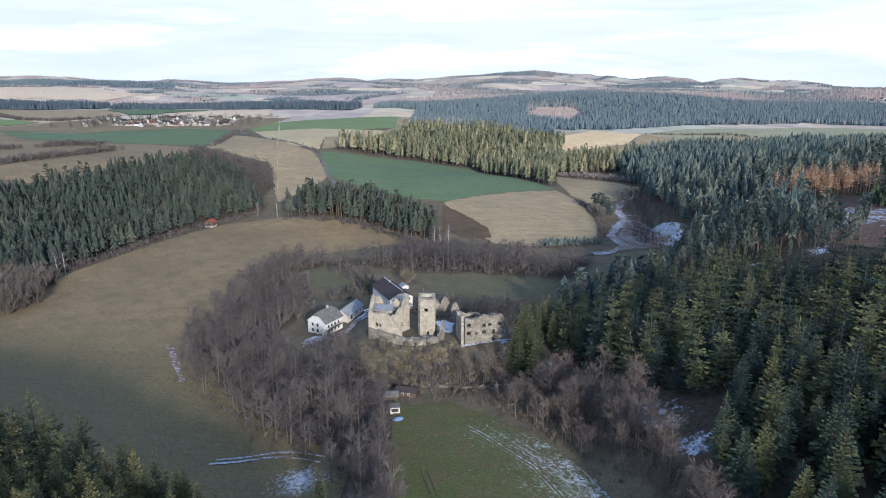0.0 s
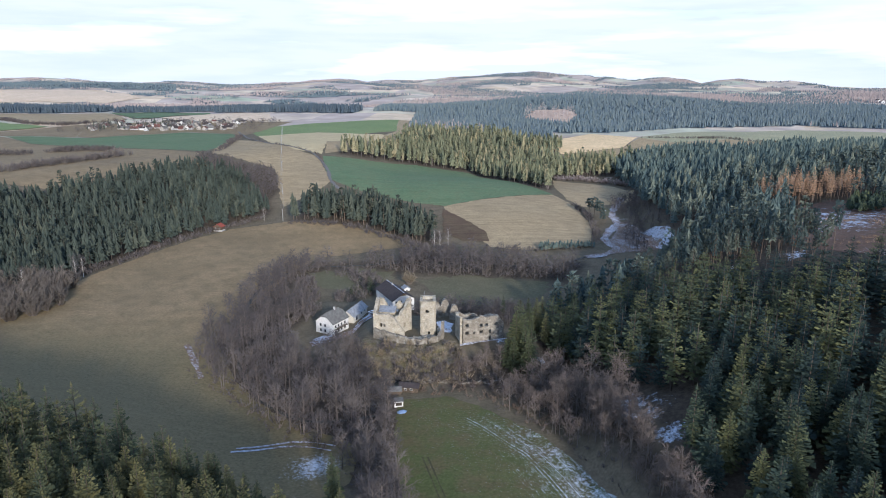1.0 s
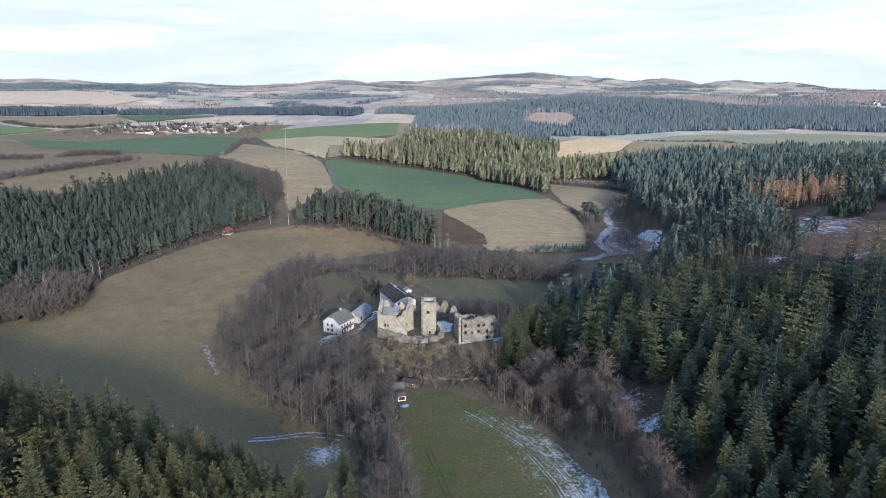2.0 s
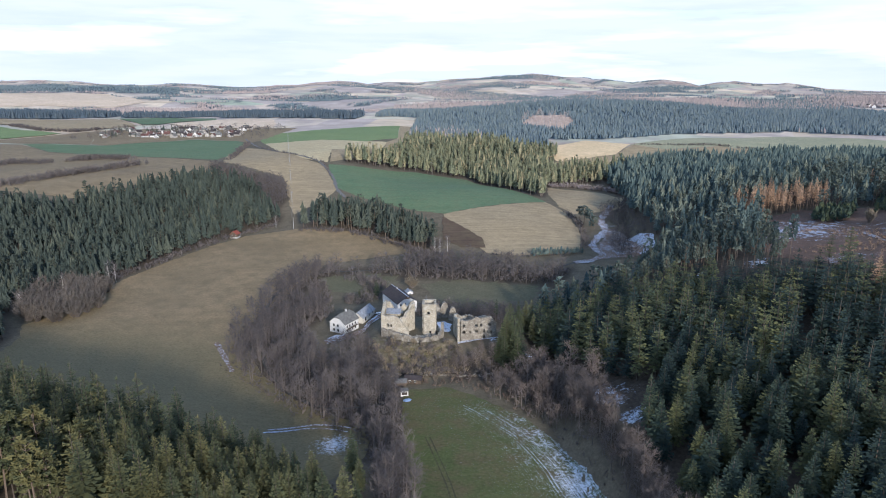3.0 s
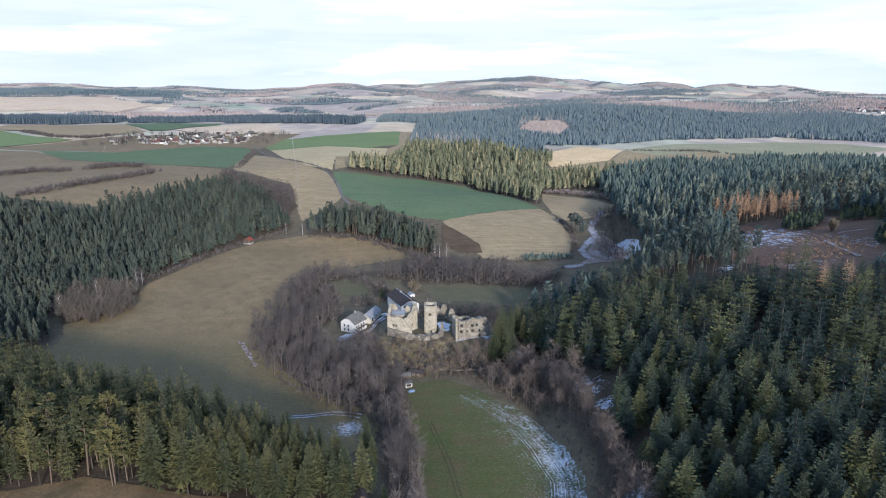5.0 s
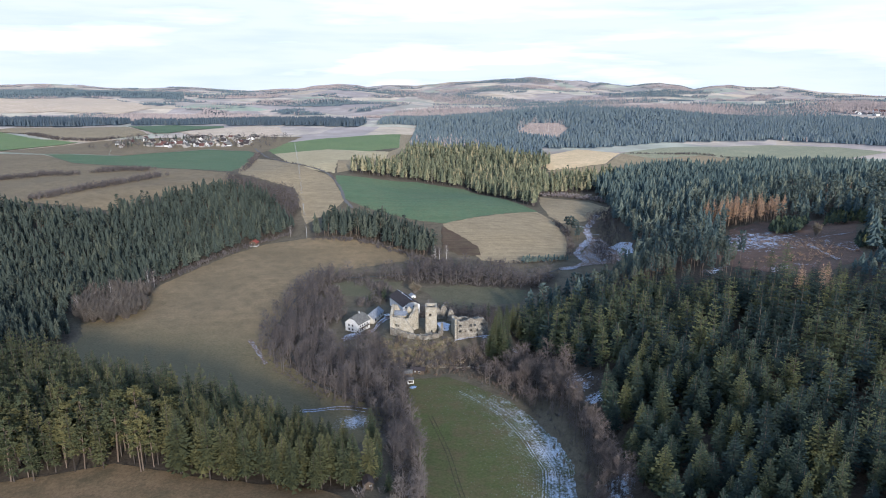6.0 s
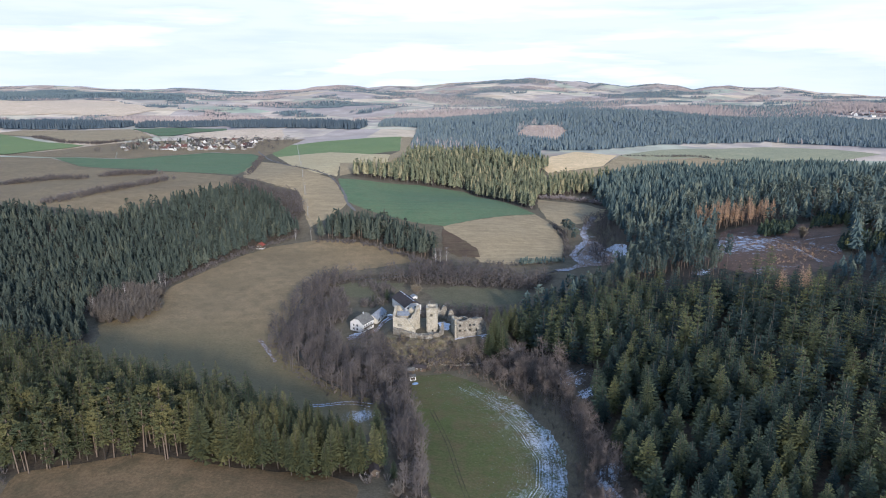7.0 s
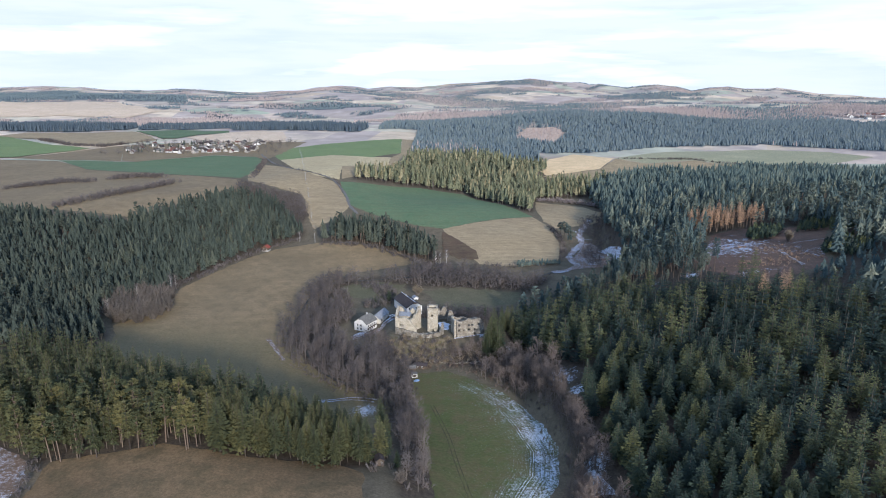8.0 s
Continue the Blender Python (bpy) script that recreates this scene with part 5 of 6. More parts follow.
def ruin_wall(parent, a, b, base, thick, top, openings=(), material=None, cell=0.5, seed=0, name="wall", label=""):
    """A rubble wall from a to b with a ragged top and openings (centre along, centre up, width, height) right through it."""
    a, b = Vector((*a, 0)), Vector((*b, 0))
    length = (b - a).length
    d = (b - a) / length
    n = Vector((-d.y, d.x, 0))
    rng = np.random.RandomState(seed)
    nu = max(2, int(round(length / cell)))
    peak = max(top(i / nu, length) for i in range(nu + 1))
    nz = max(2, int(math.ceil(peak / cell)))
    tops = [max(0.4, top(i / nu, length)) for i in range(nu + 1)]

    def solid(i, k):
        if not (0 <= i < nu and 0 <= k < nz):
            return False
        u, z = (i + 0.5) * length / nu, (k + 0.5) * cell
        if z > max(tops[i], tops[i + 1]):
            return False
        return not any(abs(u - ou) < ow / 2 and abs(z - oz) < oh / 2 for ou, oz, ow, oh in openings)

    bm = bmesh.new()
    cache = {}

    def vert(i, k, s):
        if (i, k, s) not in cache:
            z = min(k * cell, tops[i])
            out = rng.uniform(-0.09, 0.09)
            p = a + d * (i * length / nu + rng.uniform(-0.05, 0.05)) + n * (s * thick / 2 + out) + Vector((0, 0, base + z))
            cache[i, k, s] = bm.verts.new(p)
        return cache[i, k, s]

    def face(*keys):
        vs = []
        for key in keys:
            v = vert(*key)
            if all((v.co - w.co).length > 0.01 for w in vs):
                vs.append(v)
        if len(vs) > 2:
            try:
                bm.faces.new(vs)
            except ValueError:
                pass

    for i in range(nu):
        for k in range(nz):
            if not solid(i, k):
                continue
            face((i, k, -1), (i + 1, k, -1), (i + 1, k + 1, -1), (i, k + 1, -1))
            face((i + 1, k, 1), (i, k, 1), (i, k + 1, 1), (i + 1, k + 1, 1))
            if not solid(i - 1, k):
                face((i, k, 1), (i, k, -1), (i, k + 1, -1), (i, k + 1, 1))
            if not solid(i + 1, k):
                face((i + 1, k, -1), (i + 1, k, 1), (i + 1, k + 1, 1), (i + 1, k + 1, -1))
            if not solid(i, k + 1):
                face((i, k + 1, -1), (i + 1, k + 1, -1), (i + 1, k + 1, 1), (i, k + 1, 1))
            if k and not solid(i, k - 1):
                face((i, k, 1), (i + 1, k, 1), (i + 1, k, -1), (i, k, -1))
    return part(name, bm, material or M_STONE, parent, label)


def level(h):
    return lambda u, length: h


ORIGIN = Matrix.Identity(4)
# keep
tower = thing("castle_tower", ORIGIN, "square tower of pale rubble stone with a sunken top", "tower")
T0, T1, TY0, TY1 = -9.9, -4.0, 260.0, 266.0
ruin_wall(tower, (T0, TY0), (T1, TY0 - 0.3), -8.5, 1.2, level(18.2), [(2.7, 13.4, 1.0, 1.6), (3.6, 2.6, 1.0, 1.6)], seed=1)
ruin_wall(tower, (T1, TY0 + 0.5), (T1 + 0.1, TY1), -8.5, 1.2, level(18.2), [(3.4, 10.6, 1.0, 1.6)], seed=2)
ruin_wall(tower, (T1 - 0.5, TY1 + 0.1), (T0 + 0.5, TY1 + 0.1), -8.5, 1.2, level(18.4), seed=3)
ruin_wall(tower, (T0, TY1), (T0, TY0 + 0.5), -8.5, 1.2, level(18.2), [(3.4, 12.6, 1.0, 1.6)], seed=4)
part("deck", box(bmesh.new(), T0 + 0.5, T1 - 0.5, TY0 + 0.5, TY1 - 0.5, 8.0, 8.4), M_HOLLOW, tower, "dark boarded deck inside the tower top")
part("flagpole", rod(bmesh.new(), (-8.6, 265.0, 8.4), (-8.6, 265.0, 12.8), 0.09, 0.06), M_WIRE, tower)
for x0, x1, y0, y1 in ((T0 - 0.65, T1 + 0.65, TY0 - 0.75, TY0 - 0.1), (T0 - 0.65, T1 + 0.65, TY1 + 0.05, TY1 + 0.75)):
    part("coping", box(bmesh.new(), x0, x1, y0, y1, 9.72, 9.95), M_STONE, tower)

# western palace
palace = thing("palace_ruin", ORIGIN, "roofless palace ruin of pale stone with broken walls", "ruin")
ruin_wall(palace, (-31.6, 258.6), (-17.5, 256.6), -10.5, 1.6, hilly(5, 15.2, 14.2, 15.2, 14.8, 14.9, 13.2, 11.2, 9.0, 7.0, amp=0.7), [(3.4, 9.6, 0.9, 2.0), (5.0, 9.2, 0.9, 1.8), (3.0, 6.0, 0.9, 1.2), (6.6, 5.4, 1.0, 2.0)], seed=5)
ruin_wall(palace, (-31.3, 259.4), (-30.4, 271), -10.5, 1.6, hilly(6, 15.6, 15.0, 15.8, 17.8, 18.8, 18.2, amp=0.6), [(6, 9.5, 1.0, 1.8)], seed=6)
ruin_wall(palace, (-29.6, 271), (-26.2, 271), -10.5, 1.6, hilly(7, 18.0, 17.0, 14.5), seed=7)
ruin_wall(palace, (-26.2, 271.05), (-15.2, 270), -10.5, 1.6, hilly(8, 14.2, 12.6, 14.2, 16.6, 15.4, 18.0, 18.8, amp=0.8), [(4.5, 12.0, 1.4, 1.8)], seed=8)
ruin_wall(palace, (-15.4, 269.2), (-23.6, 258.4), -10.5, 1.5, hilly(9, 18.0, 17.2, 14.6, 14.8, 12.2, 12.6, 9.4, 8.0, amp=0.8), [(5.0, 7.0, 1.2, 2.0)], seed=9)
part("roof", slab(bmesh.new(), [(-29.8, 262.5, 3.6), (-22.2, 262.0, 3.4), (-21.6, 267.5, 4.4), (-29.6, 268.5, 4.6)], 0.25), M_SNOWROOF, palace, "flat bluish grey protective roof")
part("floor", box(bmesh.new(), -30, -19, 260, 269, -7.5, -6.6), M_STONE_DARK, palace)

# curtain wall round the front of the rock
curtain = thing("curtain_wall", ORIGIN, "low broken curtain wall along the rock's rim", "wall")
RIM = [(-31.4, 257.2), (-26, 253.6), (-20, 251.4), (-13, 250.2), (-7, 250.6), (-2.5, 252.4), (-0.3, 255.6), (-0.1, 259.5)]
LEVELS = [(9.6, 8.6), (8.6, 7.8), (7.8, 7.0), (7.0, 6.8), (6.8, 7.2), (7.2, 8.0), (8.0, 11.8), (11.8, 5.5)]
for k, (p, q) in enumerate(zip(RIM, RIM[1:])):
    lo, hi = LEVELS[k]
    ruin_wall(curtain, p, q, -11.5, 1.5, hilly(20 + k, lo, (lo + hi) / 2, hi), seed=20 + k, material=M_STONE_DARK)
ruin_wall(curtain, (-13.5, 256.5), (-4.5, 256.0), -8.0, 1.0, hilly(30, 2.2, 1.4, 2.0, 1.2), seed=30)
ruin_wall(curtain, (-2.4, 261.5), (-1.8, 268.0), -8.0, 1.0, hilly(31, 2.0, 3.2, 1.4), seed=31)

drape("rubble", [(-30, 257.2), (-24, 256.4), (-18, 256.0), (-10, 257.5), (-2, 258.5), (-1.6, 255.5), (-3.4, 253.4), (-7.4, 251.8), (-13, 251.4), (-20, 252.6), (-26, 254.8)], M_STONE, "pale stone rubble behind the curtain wall", "rubble", lift=0.35, step=1.2, wobble=0.3)
# eastern building
hall = thing("hall_ruin", ORIGIN, "roofless grey-tan stone hall with empty windows", "ruin")
WINDOWS = [(1.9, 10.4, 1.5, 1.5), (8.2, 9.8, 1.4, 1.6), (11.0, 9.7, 1.4, 1.5), (15.6, 9.6, 1.4, 1.4), (18.2, 9.0, 1.4, 1.6), (1.8, 6.8, 1.4, 1.9), (8.5, 6.6, 1.4, 1.6), (12.6, 6.5, 1.3, 1.6), (12.5, 2.6, 1.2, 2.4), (16.6, 5.8, 1.2, 1.3), (5.2, 6.4, 1.0, 1.2)]
ruin_wall(hall, (8.9, 250.4), (26.9, 255.5), -9.0, 1.3, hilly(40, 13.6, 13.2, 13.2, 13.3, 14.3, 13.6, 13.8, 13.9, 13.4, 10.6, amp=0.45), WINDOWS, M_STONE_DARK, seed=40)
ruin_wall(hall, (8.2, 251.1), (6.2, 260.4), -9.0, 1.3, hilly(41, 13.4, 12.8, 12.6), [(4.5, 7.5, 1.3, 1.8)], M_STONE, seed=41)
ruin_wall(hall, (6.6, 261.0), (24.8, 266.0), -9.0, 1.3, hilly(42, 12.6, 12.0, 11.2, 9.6, 10.5, 8.4), [(5, 8.5, 1.4, 1.6), (11, 8.0, 1.4, 1.6)], M_STONE_DARK, seed=42)
ruin_wall(hall, (27.0, 256.4), (25.0, 265.4), -9.0, 1.3, hilly(43, 9.6, 8.0, 8.6), [(4.5, 5.0, 1.4, 1.8)], M_STONE_DARK, seed=43)
ruin_wall(hall, (15.6, 253.6), (13.6, 262.4), -9.0, 1.0, hilly(44, 9.0, 6.0, 8.0), [(4.0, 2.5, 1.4, 3.0)], M_STONE_DARK, seed=44)
part("buttress", box(bmesh.new(), 7.5, 8.6, 249.2, 250.6, -9.6, 1.4), M_STONE, hall, "pale stone corner pier")

# broken walls behind the keep
for k, (x, y, w, h) in enumerate(((-3.6, 288.5, 5.6, 10.0), (1.0, 289.5, 5.0, 10.8), (5.6, 283.6, 4.6, 9.8))):
    frag = thing("wall_fragment", ORIGIN, "jagged standing fragment of a stone wall", "ruin", "broken walls behind the tower")
    ruin_wall(frag, (x - w / 2, y), (x + w / 2, y + 0.6), -10.0, 2.0, hilly(50 + k, h * 0.6, h * 0.92, h, h * 0.88, h * 0.5), seed=50 + k, material=M_STONE_DARK)


def boulder(name, x, y, z, sx, sy, sz, seed, material, label, category="rock"):
    bm = bmesh.new()
    bmesh.ops.create_icosphere(bm, subdivisions=4, radius=1.0)
    off = Vector((seed * 3.1, seed * 1.7, 0))
    for v in bm.verts:
        p = v.co.copy()
        k = 1 + 0.28 * noise.noise(p * 1.3 + off) + 0.2 * noise.noise(p * 3.1 + off) + 0.12 * noise.noise(p * 7 + off)
        v.co = Vector((p.x * sx * k, p.y * sy * k, p.z * sz * k))
    me = bpy.data.meshes.new(name)
    bm.to_mesh(me)
    bm.free()
    me.materials.append(material)
    ob = new(name, me)
    ob.location = (x, y, z)
    return tagged(ob, label, category, "rocks of the castle hill")


for k, (x, y, sx, sy, sz) in enumerate(((-3, 246.5, 5, 3, 3.6), (-9, 243, 4.5, 2.6, 3.2), (2.5, 247.5, 3.5, 3, 4), (-16, 246, 5, 2.6, 3.2), (-2, 240, 3.6, 2.6, 3.2), (-24, 249, 4.5, 2.6, 3), (1, 235, 3.0, 2.2, 2.6), (-8, 236, 3.4, 2.2, 2.4), (-20, 240, 3.2, 2.2, 2.4))):
    boulder("rock_outcrop", x, y, float(height(x, y)) - 0.5 * sz, sx, sy, sz, k + 1, M_MOSSROCK, "grey-tan rock outcrop under the castle wall")


# ---- houses ----
def house(name, x, y, z, heading, length, width, eave, ridge, wall_mat, roof_mat, label, hip=0.0, windows=(), chimney=True, gable_mat=None, over=0.5, group="", category="house", plinth=None, sink=0.8):
    """A house with its ridge along its own y axis, the near gable at -length/2. windows: rows of side (f, b, l, r), place along, height, width, height."""
    m = pose(x, y, z, 0, 0, heading)
    h = thing(name, m, label, category, group)
    L, W = length / 2, width / 2
    bm = bmesh.new()
    low = [bm.verts.new(p) for p in ((-W, -L, -sink), (W, -L, -sink), (W, L, -sink), (-W, L, -sink))]
    up = [bm.verts.new(p) for p in ((-W, -L, eave), (W, -L, eave), (W, L, eave), (-W, L, eave))]
    for i in range(4):
        j = (i + 1) % 4
        bm.faces.new((low[i], low[j], up[j], up[i]))
    bm.faces.new(low[::-1])
    bm.faces.new(up)
    part("wall", bm, wall_mat, h)
    cut = ridge - hip * (ridge - eave)
    wcut = W * hip
    for s in (-1, 1):
        bm = bmesh.new()
        outer = [(-W, s * L, eave), (W, s * L, eave), (wcut, s * L, cut), (-wcut, s * L, cut)] if hip else [(-W, s * L, eave), (W, s * L, eave), (0, s * L, ridge)]
        front = [bm.verts.new(p) for p in outer]
        back = [bm.verts.new((p[0], p[1] - s * 0.3, p[2])) for p in outer]
        bm.faces.new(front if s < 0 else front[::-1])
        bm.faces.new(back[::-1] if s < 0 else back)
        for i in range(len(outer)):
            j = (i + 1) % len(outer)
            bm.faces.new((front[j], front[i], back[i], back[j]) if s < 0 else (front[i], front[j], back[j], back[i]))
        part("gable", bm, gable_mat or wall_mat, h)
    rise = (ridge - eave) / W
    e = over
    for s in (-1, 1):
        bm = bmesh.new()
        ye = L + e
        yh = L - hip * width * 0.35 if hip else ye
        pts = [(s * (W + e), -ye, eave - e * rise), (s * (W + e), ye, eave - e * rise)]
        if hip:
            pts += [(s * wcut, ye, cut), (0, yh, ridge), (0, -yh, ridge), (s * wcut, -ye, cut)]
        else:
            pts += [(0, ye, ridge), (0, -ye, ridge)]
        pts = [(p[0], p[1], p[2] + 0.22) for p in pts]
        slab(bm, pts if s > 0 else pts[::-1], 0.2)
        part("roof", bm, roof_mat, h)
    if hip:
        for s in (-1, 1):
            bm = bmesh.new()
            ye, yh = s * (L + e), s * (L - hip * width * 0.35)
            tri = [bm.verts.new(p) for p in ((-wcut, ye, cut + 0.22), (wcut, ye, cut + 0.22), (0, yh, ridge + 0.23))]
            tri2 = [bm.verts.new((v.co.x, v.co.y, v.co.z - 0.2)) for v in tri]
            bm.faces.new(tri if s < 0 else tri[::-1])
            bm.faces.new(tri2[::-1] if s < 0 else tri2)
            for i in range(3):
                j = (i + 1) % 3
                bm.faces.new((tri[j], tri[i], tri2[i], tri2[j]) if s < 0 else (tri[i], tri[j], tri2[j], tri2[i]))
            part("hip", bm, roof_mat, h)
    for side, u, zc, ww, wh in windows:
        bm, pane = bmesh.new(), bmesh.new()
        for b, gx, lo, hi in ((bm, 0.12, -0.04, 0.07), (pane, 0.0, 0.07, 0.10)):
            a0, a1, z0, z1 = u - ww / 2 - gx, u + ww / 2 + gx, zc - wh / 2 - gx, zc + wh / 2 + gx
            if side == "f":
                box(b, a0, a1, -L - hi, -L - lo, z0, z1)
            elif side == "b":
                box(b, a0, a1, L + lo, L + hi, z0, z1)
            elif side == "l":
                box(b, -W - hi, -W - lo, a0, a1, z0, z1)
            else:
                box(b, W + lo, W + hi, a0, a1, z0, z1)
        frame_ob = part("window", bm, M_WHITE if wall_mat is not M_WHITE else M_CONCRETE, h)
        part("pane", pane, M_GLASS, frame_ob)
    if plinth:
        part("plinth", box(bmesh.new(), -W - 0.12, W + 0.12, -L - 0.12, L + 0.12, -sink, 0.7), plinth, h)
    if chimney:
        part("chimney", box(bmesh.new(), -0.4, 0.4, L * 0.25, L * 0.25 + 0.8, ridge - 0.6, ridge + 1.2), M_CONCRETE if roof_mat is not M_REDROOF else M_RUSTROOF, h)
    return h


rows = [("f", u, z, 1.0, 1.3) for u in (-2.4, 0.4) for z in (1.5, 4.2)] + [("r", u, z, 1.0, 1.2) for u in (-4.2, -2.0, 0.4, 3.0) for z in (1.4, 3.9)]
farm = house("farmhouse", -54.6, 280.6, -12.4, -29, 12.0, 10.6, 5.7, 10.0, M_WHITE, M_SLATE, "white two-storey farmhouse under a grey half-hipped roof", hip=0.35, windows=rows, chimney=True)
bm = box(bmesh.new(), 5.32, 6.4, -4.8, 4.6, 2.45, 2.62)
part("balcony", bm, M_WOOD, farm, "narrow wooden balcony along the wall")
for i in range(7):
    part("balcony_post", box(bmesh.new(), 6.25, 6.38, -4.7 + i * 1.5, -4.57 + i * 1.5, 2.62, 3.55), M_WOOD, farm)
part("balcony_rail", box(bmesh.new(), 6.23, 6.4, -4.8, 4.6, 3.55, 3.65), M_WOOD, farm)
house("barn", -46.1, 298.6, -12.4, -18, 16.5, 7.0, 3.0, 5.8, M_CREAM, M_SNOWROOF, "long white barn with a frosted grey roof", windows=[("r", -5, 1.6, 2.4, 2.6), ("r", 1, 1.9, 1.0, 1.0), ("r", 5, 1.9, 1.0, 1.0), ("b", 0, 2.0, 2.4, 2.6)], chimney=False)
great = house("great_farmhouse", -26.6, 321.0, -13.0, 26, 25.0, 12.5, 5.9, 9.6, M_WHITE, M_BROWNROOF, "large farmhouse with white gable under a dark brown roof", windows=[("f", u, z, 1.0, 1.2) for u in (-4.2, -1.5, 1.5, 4.2) for z in (2.0, 4.9)] + [("l", u, 1.9, 1.0, 1.2) for u in (-8, -4, 0, 4)] + [("r", u, 1.9, 1.0, 1.2) for u in (-8, -4, 0, 4)], over=0.6)
part("gable_boards", slab(bmesh.new(), [(-2.2, -12.6, 8.1), (2.2, -12.6, 8.1), (0.05, -12.6, 9.4), (-0.05, -12.6, 9.4)], 0.09), M_GABLE, great, "dark brown boards in the gable's peak")
part("verge_snow", slab(bmesh.new(), [(0.1, -13.1, 9.98), (0.8, -13.1, 9.56), (0.8, 13.1, 9.56), (0.1, 13.1, 9.98)], 0.08), M_SNOW, great, "strip of snow along the ridge")
outhouse = house("white_outhouse", -22.5, 355.0, -18.2, 20, 4.5, 4.0, 3.0, 4.2, M_WHITE, M_SNOWROOF, "small white outhouse beside the round bush", windows=[("f", 0, 1.4, 0.9, 1.6)], chimney=False)
house("red_hut", -177.5, 481.5, float(height(-177.5, 481.5)) + 0.5, -10, 5.4, 6.6, 3.2, 5.4, M_GABLE, M_REDROOF, "small wooden cabin with a bright red roof", windows=[("f", -1.4, 1.9, 0.9, 0.9), ("f", 1.4, 1.9, 0.9, 0.9)], chimney=False, plinth=M_CONCRETE, category="cabin")
z = float(height(-16, 221))
house("garden_shed", -13.5, 221.0, z + 0.1, 80, 7.5, 4.0, 2.2, 3.2, M_WOOD, M_BROWNROOF, "low dark wooden shed at the foot of the rock", windows=[("l", -1, 1.2, 0.8, 0.7), ("l", 1.4, 1.2, 0.8, 0.7)], chimney=False, category="shed")
house("lean_to", -19.5, 218.5, z, 95, 5.0, 4.2, 1.9, 2.7, M_WOOD, M_SLATE, "grey roofed lean-to beside the shed", chimney=False, category="shed")
house("hunting_cabin", -27.5, 96.5, float(height(-27.5, 96.5)) + 0.3, 15, 4.0, 3.4, 2.4, 3.6, M_WOOD, M_BROWNROOF, "tiny dark wooden cabin among bare shrubs", windows=[("f", 0.8, 1.4, 0.5, 0.5)], chimney=False, category="cabin")
stall = thing("small_stall", pose(-17.2, 208, float(height(-17.2, 208)), 0, 0, 8), "small stall, white frame round a front coloured as a dark opening", "stall")
# Closed box; its dark colour stands for the shade inside an opening.
part("body", box(bmesh.new(), -1.5, 1.5, -1.0, 1.2, -0.2, 2.3), M_HOLLOW, stall, "solid body, dark in place of a shaded opening")
part("roof", slab(bmesh.new(), [(-1.9, -1.4, 2.45), (1.9, -1.4, 2.45), (1.9, 1.5, 2.75), (-1.9, 1.5, 2.75)], 0.12), M_SLATE, stall)
for x0, x1, z0, z1 in ((-1.7, -1.25, -0.2, 2.4), (1.25, 1.7, -0.2, 2.4), (-1.25, 1.25, 2.0, 2.4), (-1.25, 1.25, -0.2, 0.5)):
    part("frame", box(bmesh.new(), x0, x1, -1.25, -1.0, z0, z1), M_WHITE, stall, "white painted board")
heap = thing("covered_heap", pose(-15.6, 202.5, float(height(-15.6, 202.5)), 0, 0, 20), "wood heap under a blue tarpaulin", "heap")
bm = bmesh.new()
bmesh.ops.create_icosphere(bm, subdivisions=3, radius=1.0)
for v in bm.verts:
    k = 1 + 0.25 * noise.noise(v.co * 2.2)
    v.co = Vector((v.co.x * 1.9 * k, v.co.y * 1.2 * k, max(v.co.z, -0.1) * 1.0 * k))
part("tarpaulin", bm, M_TARP, heap)


def car(x, y, z, heading):
    c = thing("parked_car", pose(x, y, z, 0, 0, heading), "white estate car parked on the snowy yard", "car")
    bm = bmesh.new()
    outline = ((-2.1, 0.35), (2.1, 0.35), (2.15, 0.75), (1.1, 0.95), (0.5, 1.42), (-1.7, 1.45), (-2.1, 0.95))
    for s in (-0.85, 0.85):
        for px, pz in outline:
            bm.verts.new((px, s * (0.86 if pz > 1.2 else 1.0), pz))
    bm.verts.ensure_lookup_table()
    k = len(outline)
    bm.faces.new([bm.verts[i] for i in range(k)])
    bm.faces.new([bm.verts[k + i] for i in reversed(range(k))])
    for i in range(k):
        j = (i + 1) % k
        bm.faces.new((bm.verts[j], bm.verts[i], bm.verts[k + i], bm.verts[k + j]))
    part("body", bm, M_CAR, c)
    for s in (-0.82, 0.78):
        part("side_window", box(bmesh.new(), -1.5, 0.45, s, s + 0.04, 0.98, 1.34), M_GLASS, c)
    part("windscreen", slab(bmesh.new(), [(1.06, -0.65, 1.02), (1.06, 0.65, 1.02), (0.56, 0.6, 1.40), (0.56, -0.6, 1.40)], 0.03), M_GLASS, c)
    for px in (-1.3, 1.3):
        for s in (-0.9, 0.7):
            part("wheel", rod(bmesh.new(), (px, s, 0.33), (px, s + 0.2, 0.33), 0.33, 0.33, 12), M_TYRE, c)


car(-37.6, 303.6, -12.45, 160)

# ---- power line ----
LINE = [(-133 - 18.5 * i, 507 + 78 * i) for i in range(8)]
heads = []
for i, (x, y) in enumerate(LINE):
    p = thing("power_pole", pose(x, y, float(height(x, y)) - 0.3, 0, 0, 13), "pale concrete power pole with a crossarm", "pole", "poles of the power line")
    part("pole", rod(bmesh.new(), (0, 0, 0), (0, 0, 11), 0.22, 0.16, 8), M_CONCRETE, p)
    part("crossarm", box(bmesh.new(), -1.2, 1.2, -0.08, 0.08, 10.2, 10.4), M_WOOD, p)
    for s in (-1.05, 0, 1.05):
        part("insulator", rod(bmesh.new(), (s, 0, 10.4), (s, 0, 10.75), 0.07, 0.05), M_WHITE, p)
    heads.append(Vector((x, y, float(height(x, y)) + 10.4)))
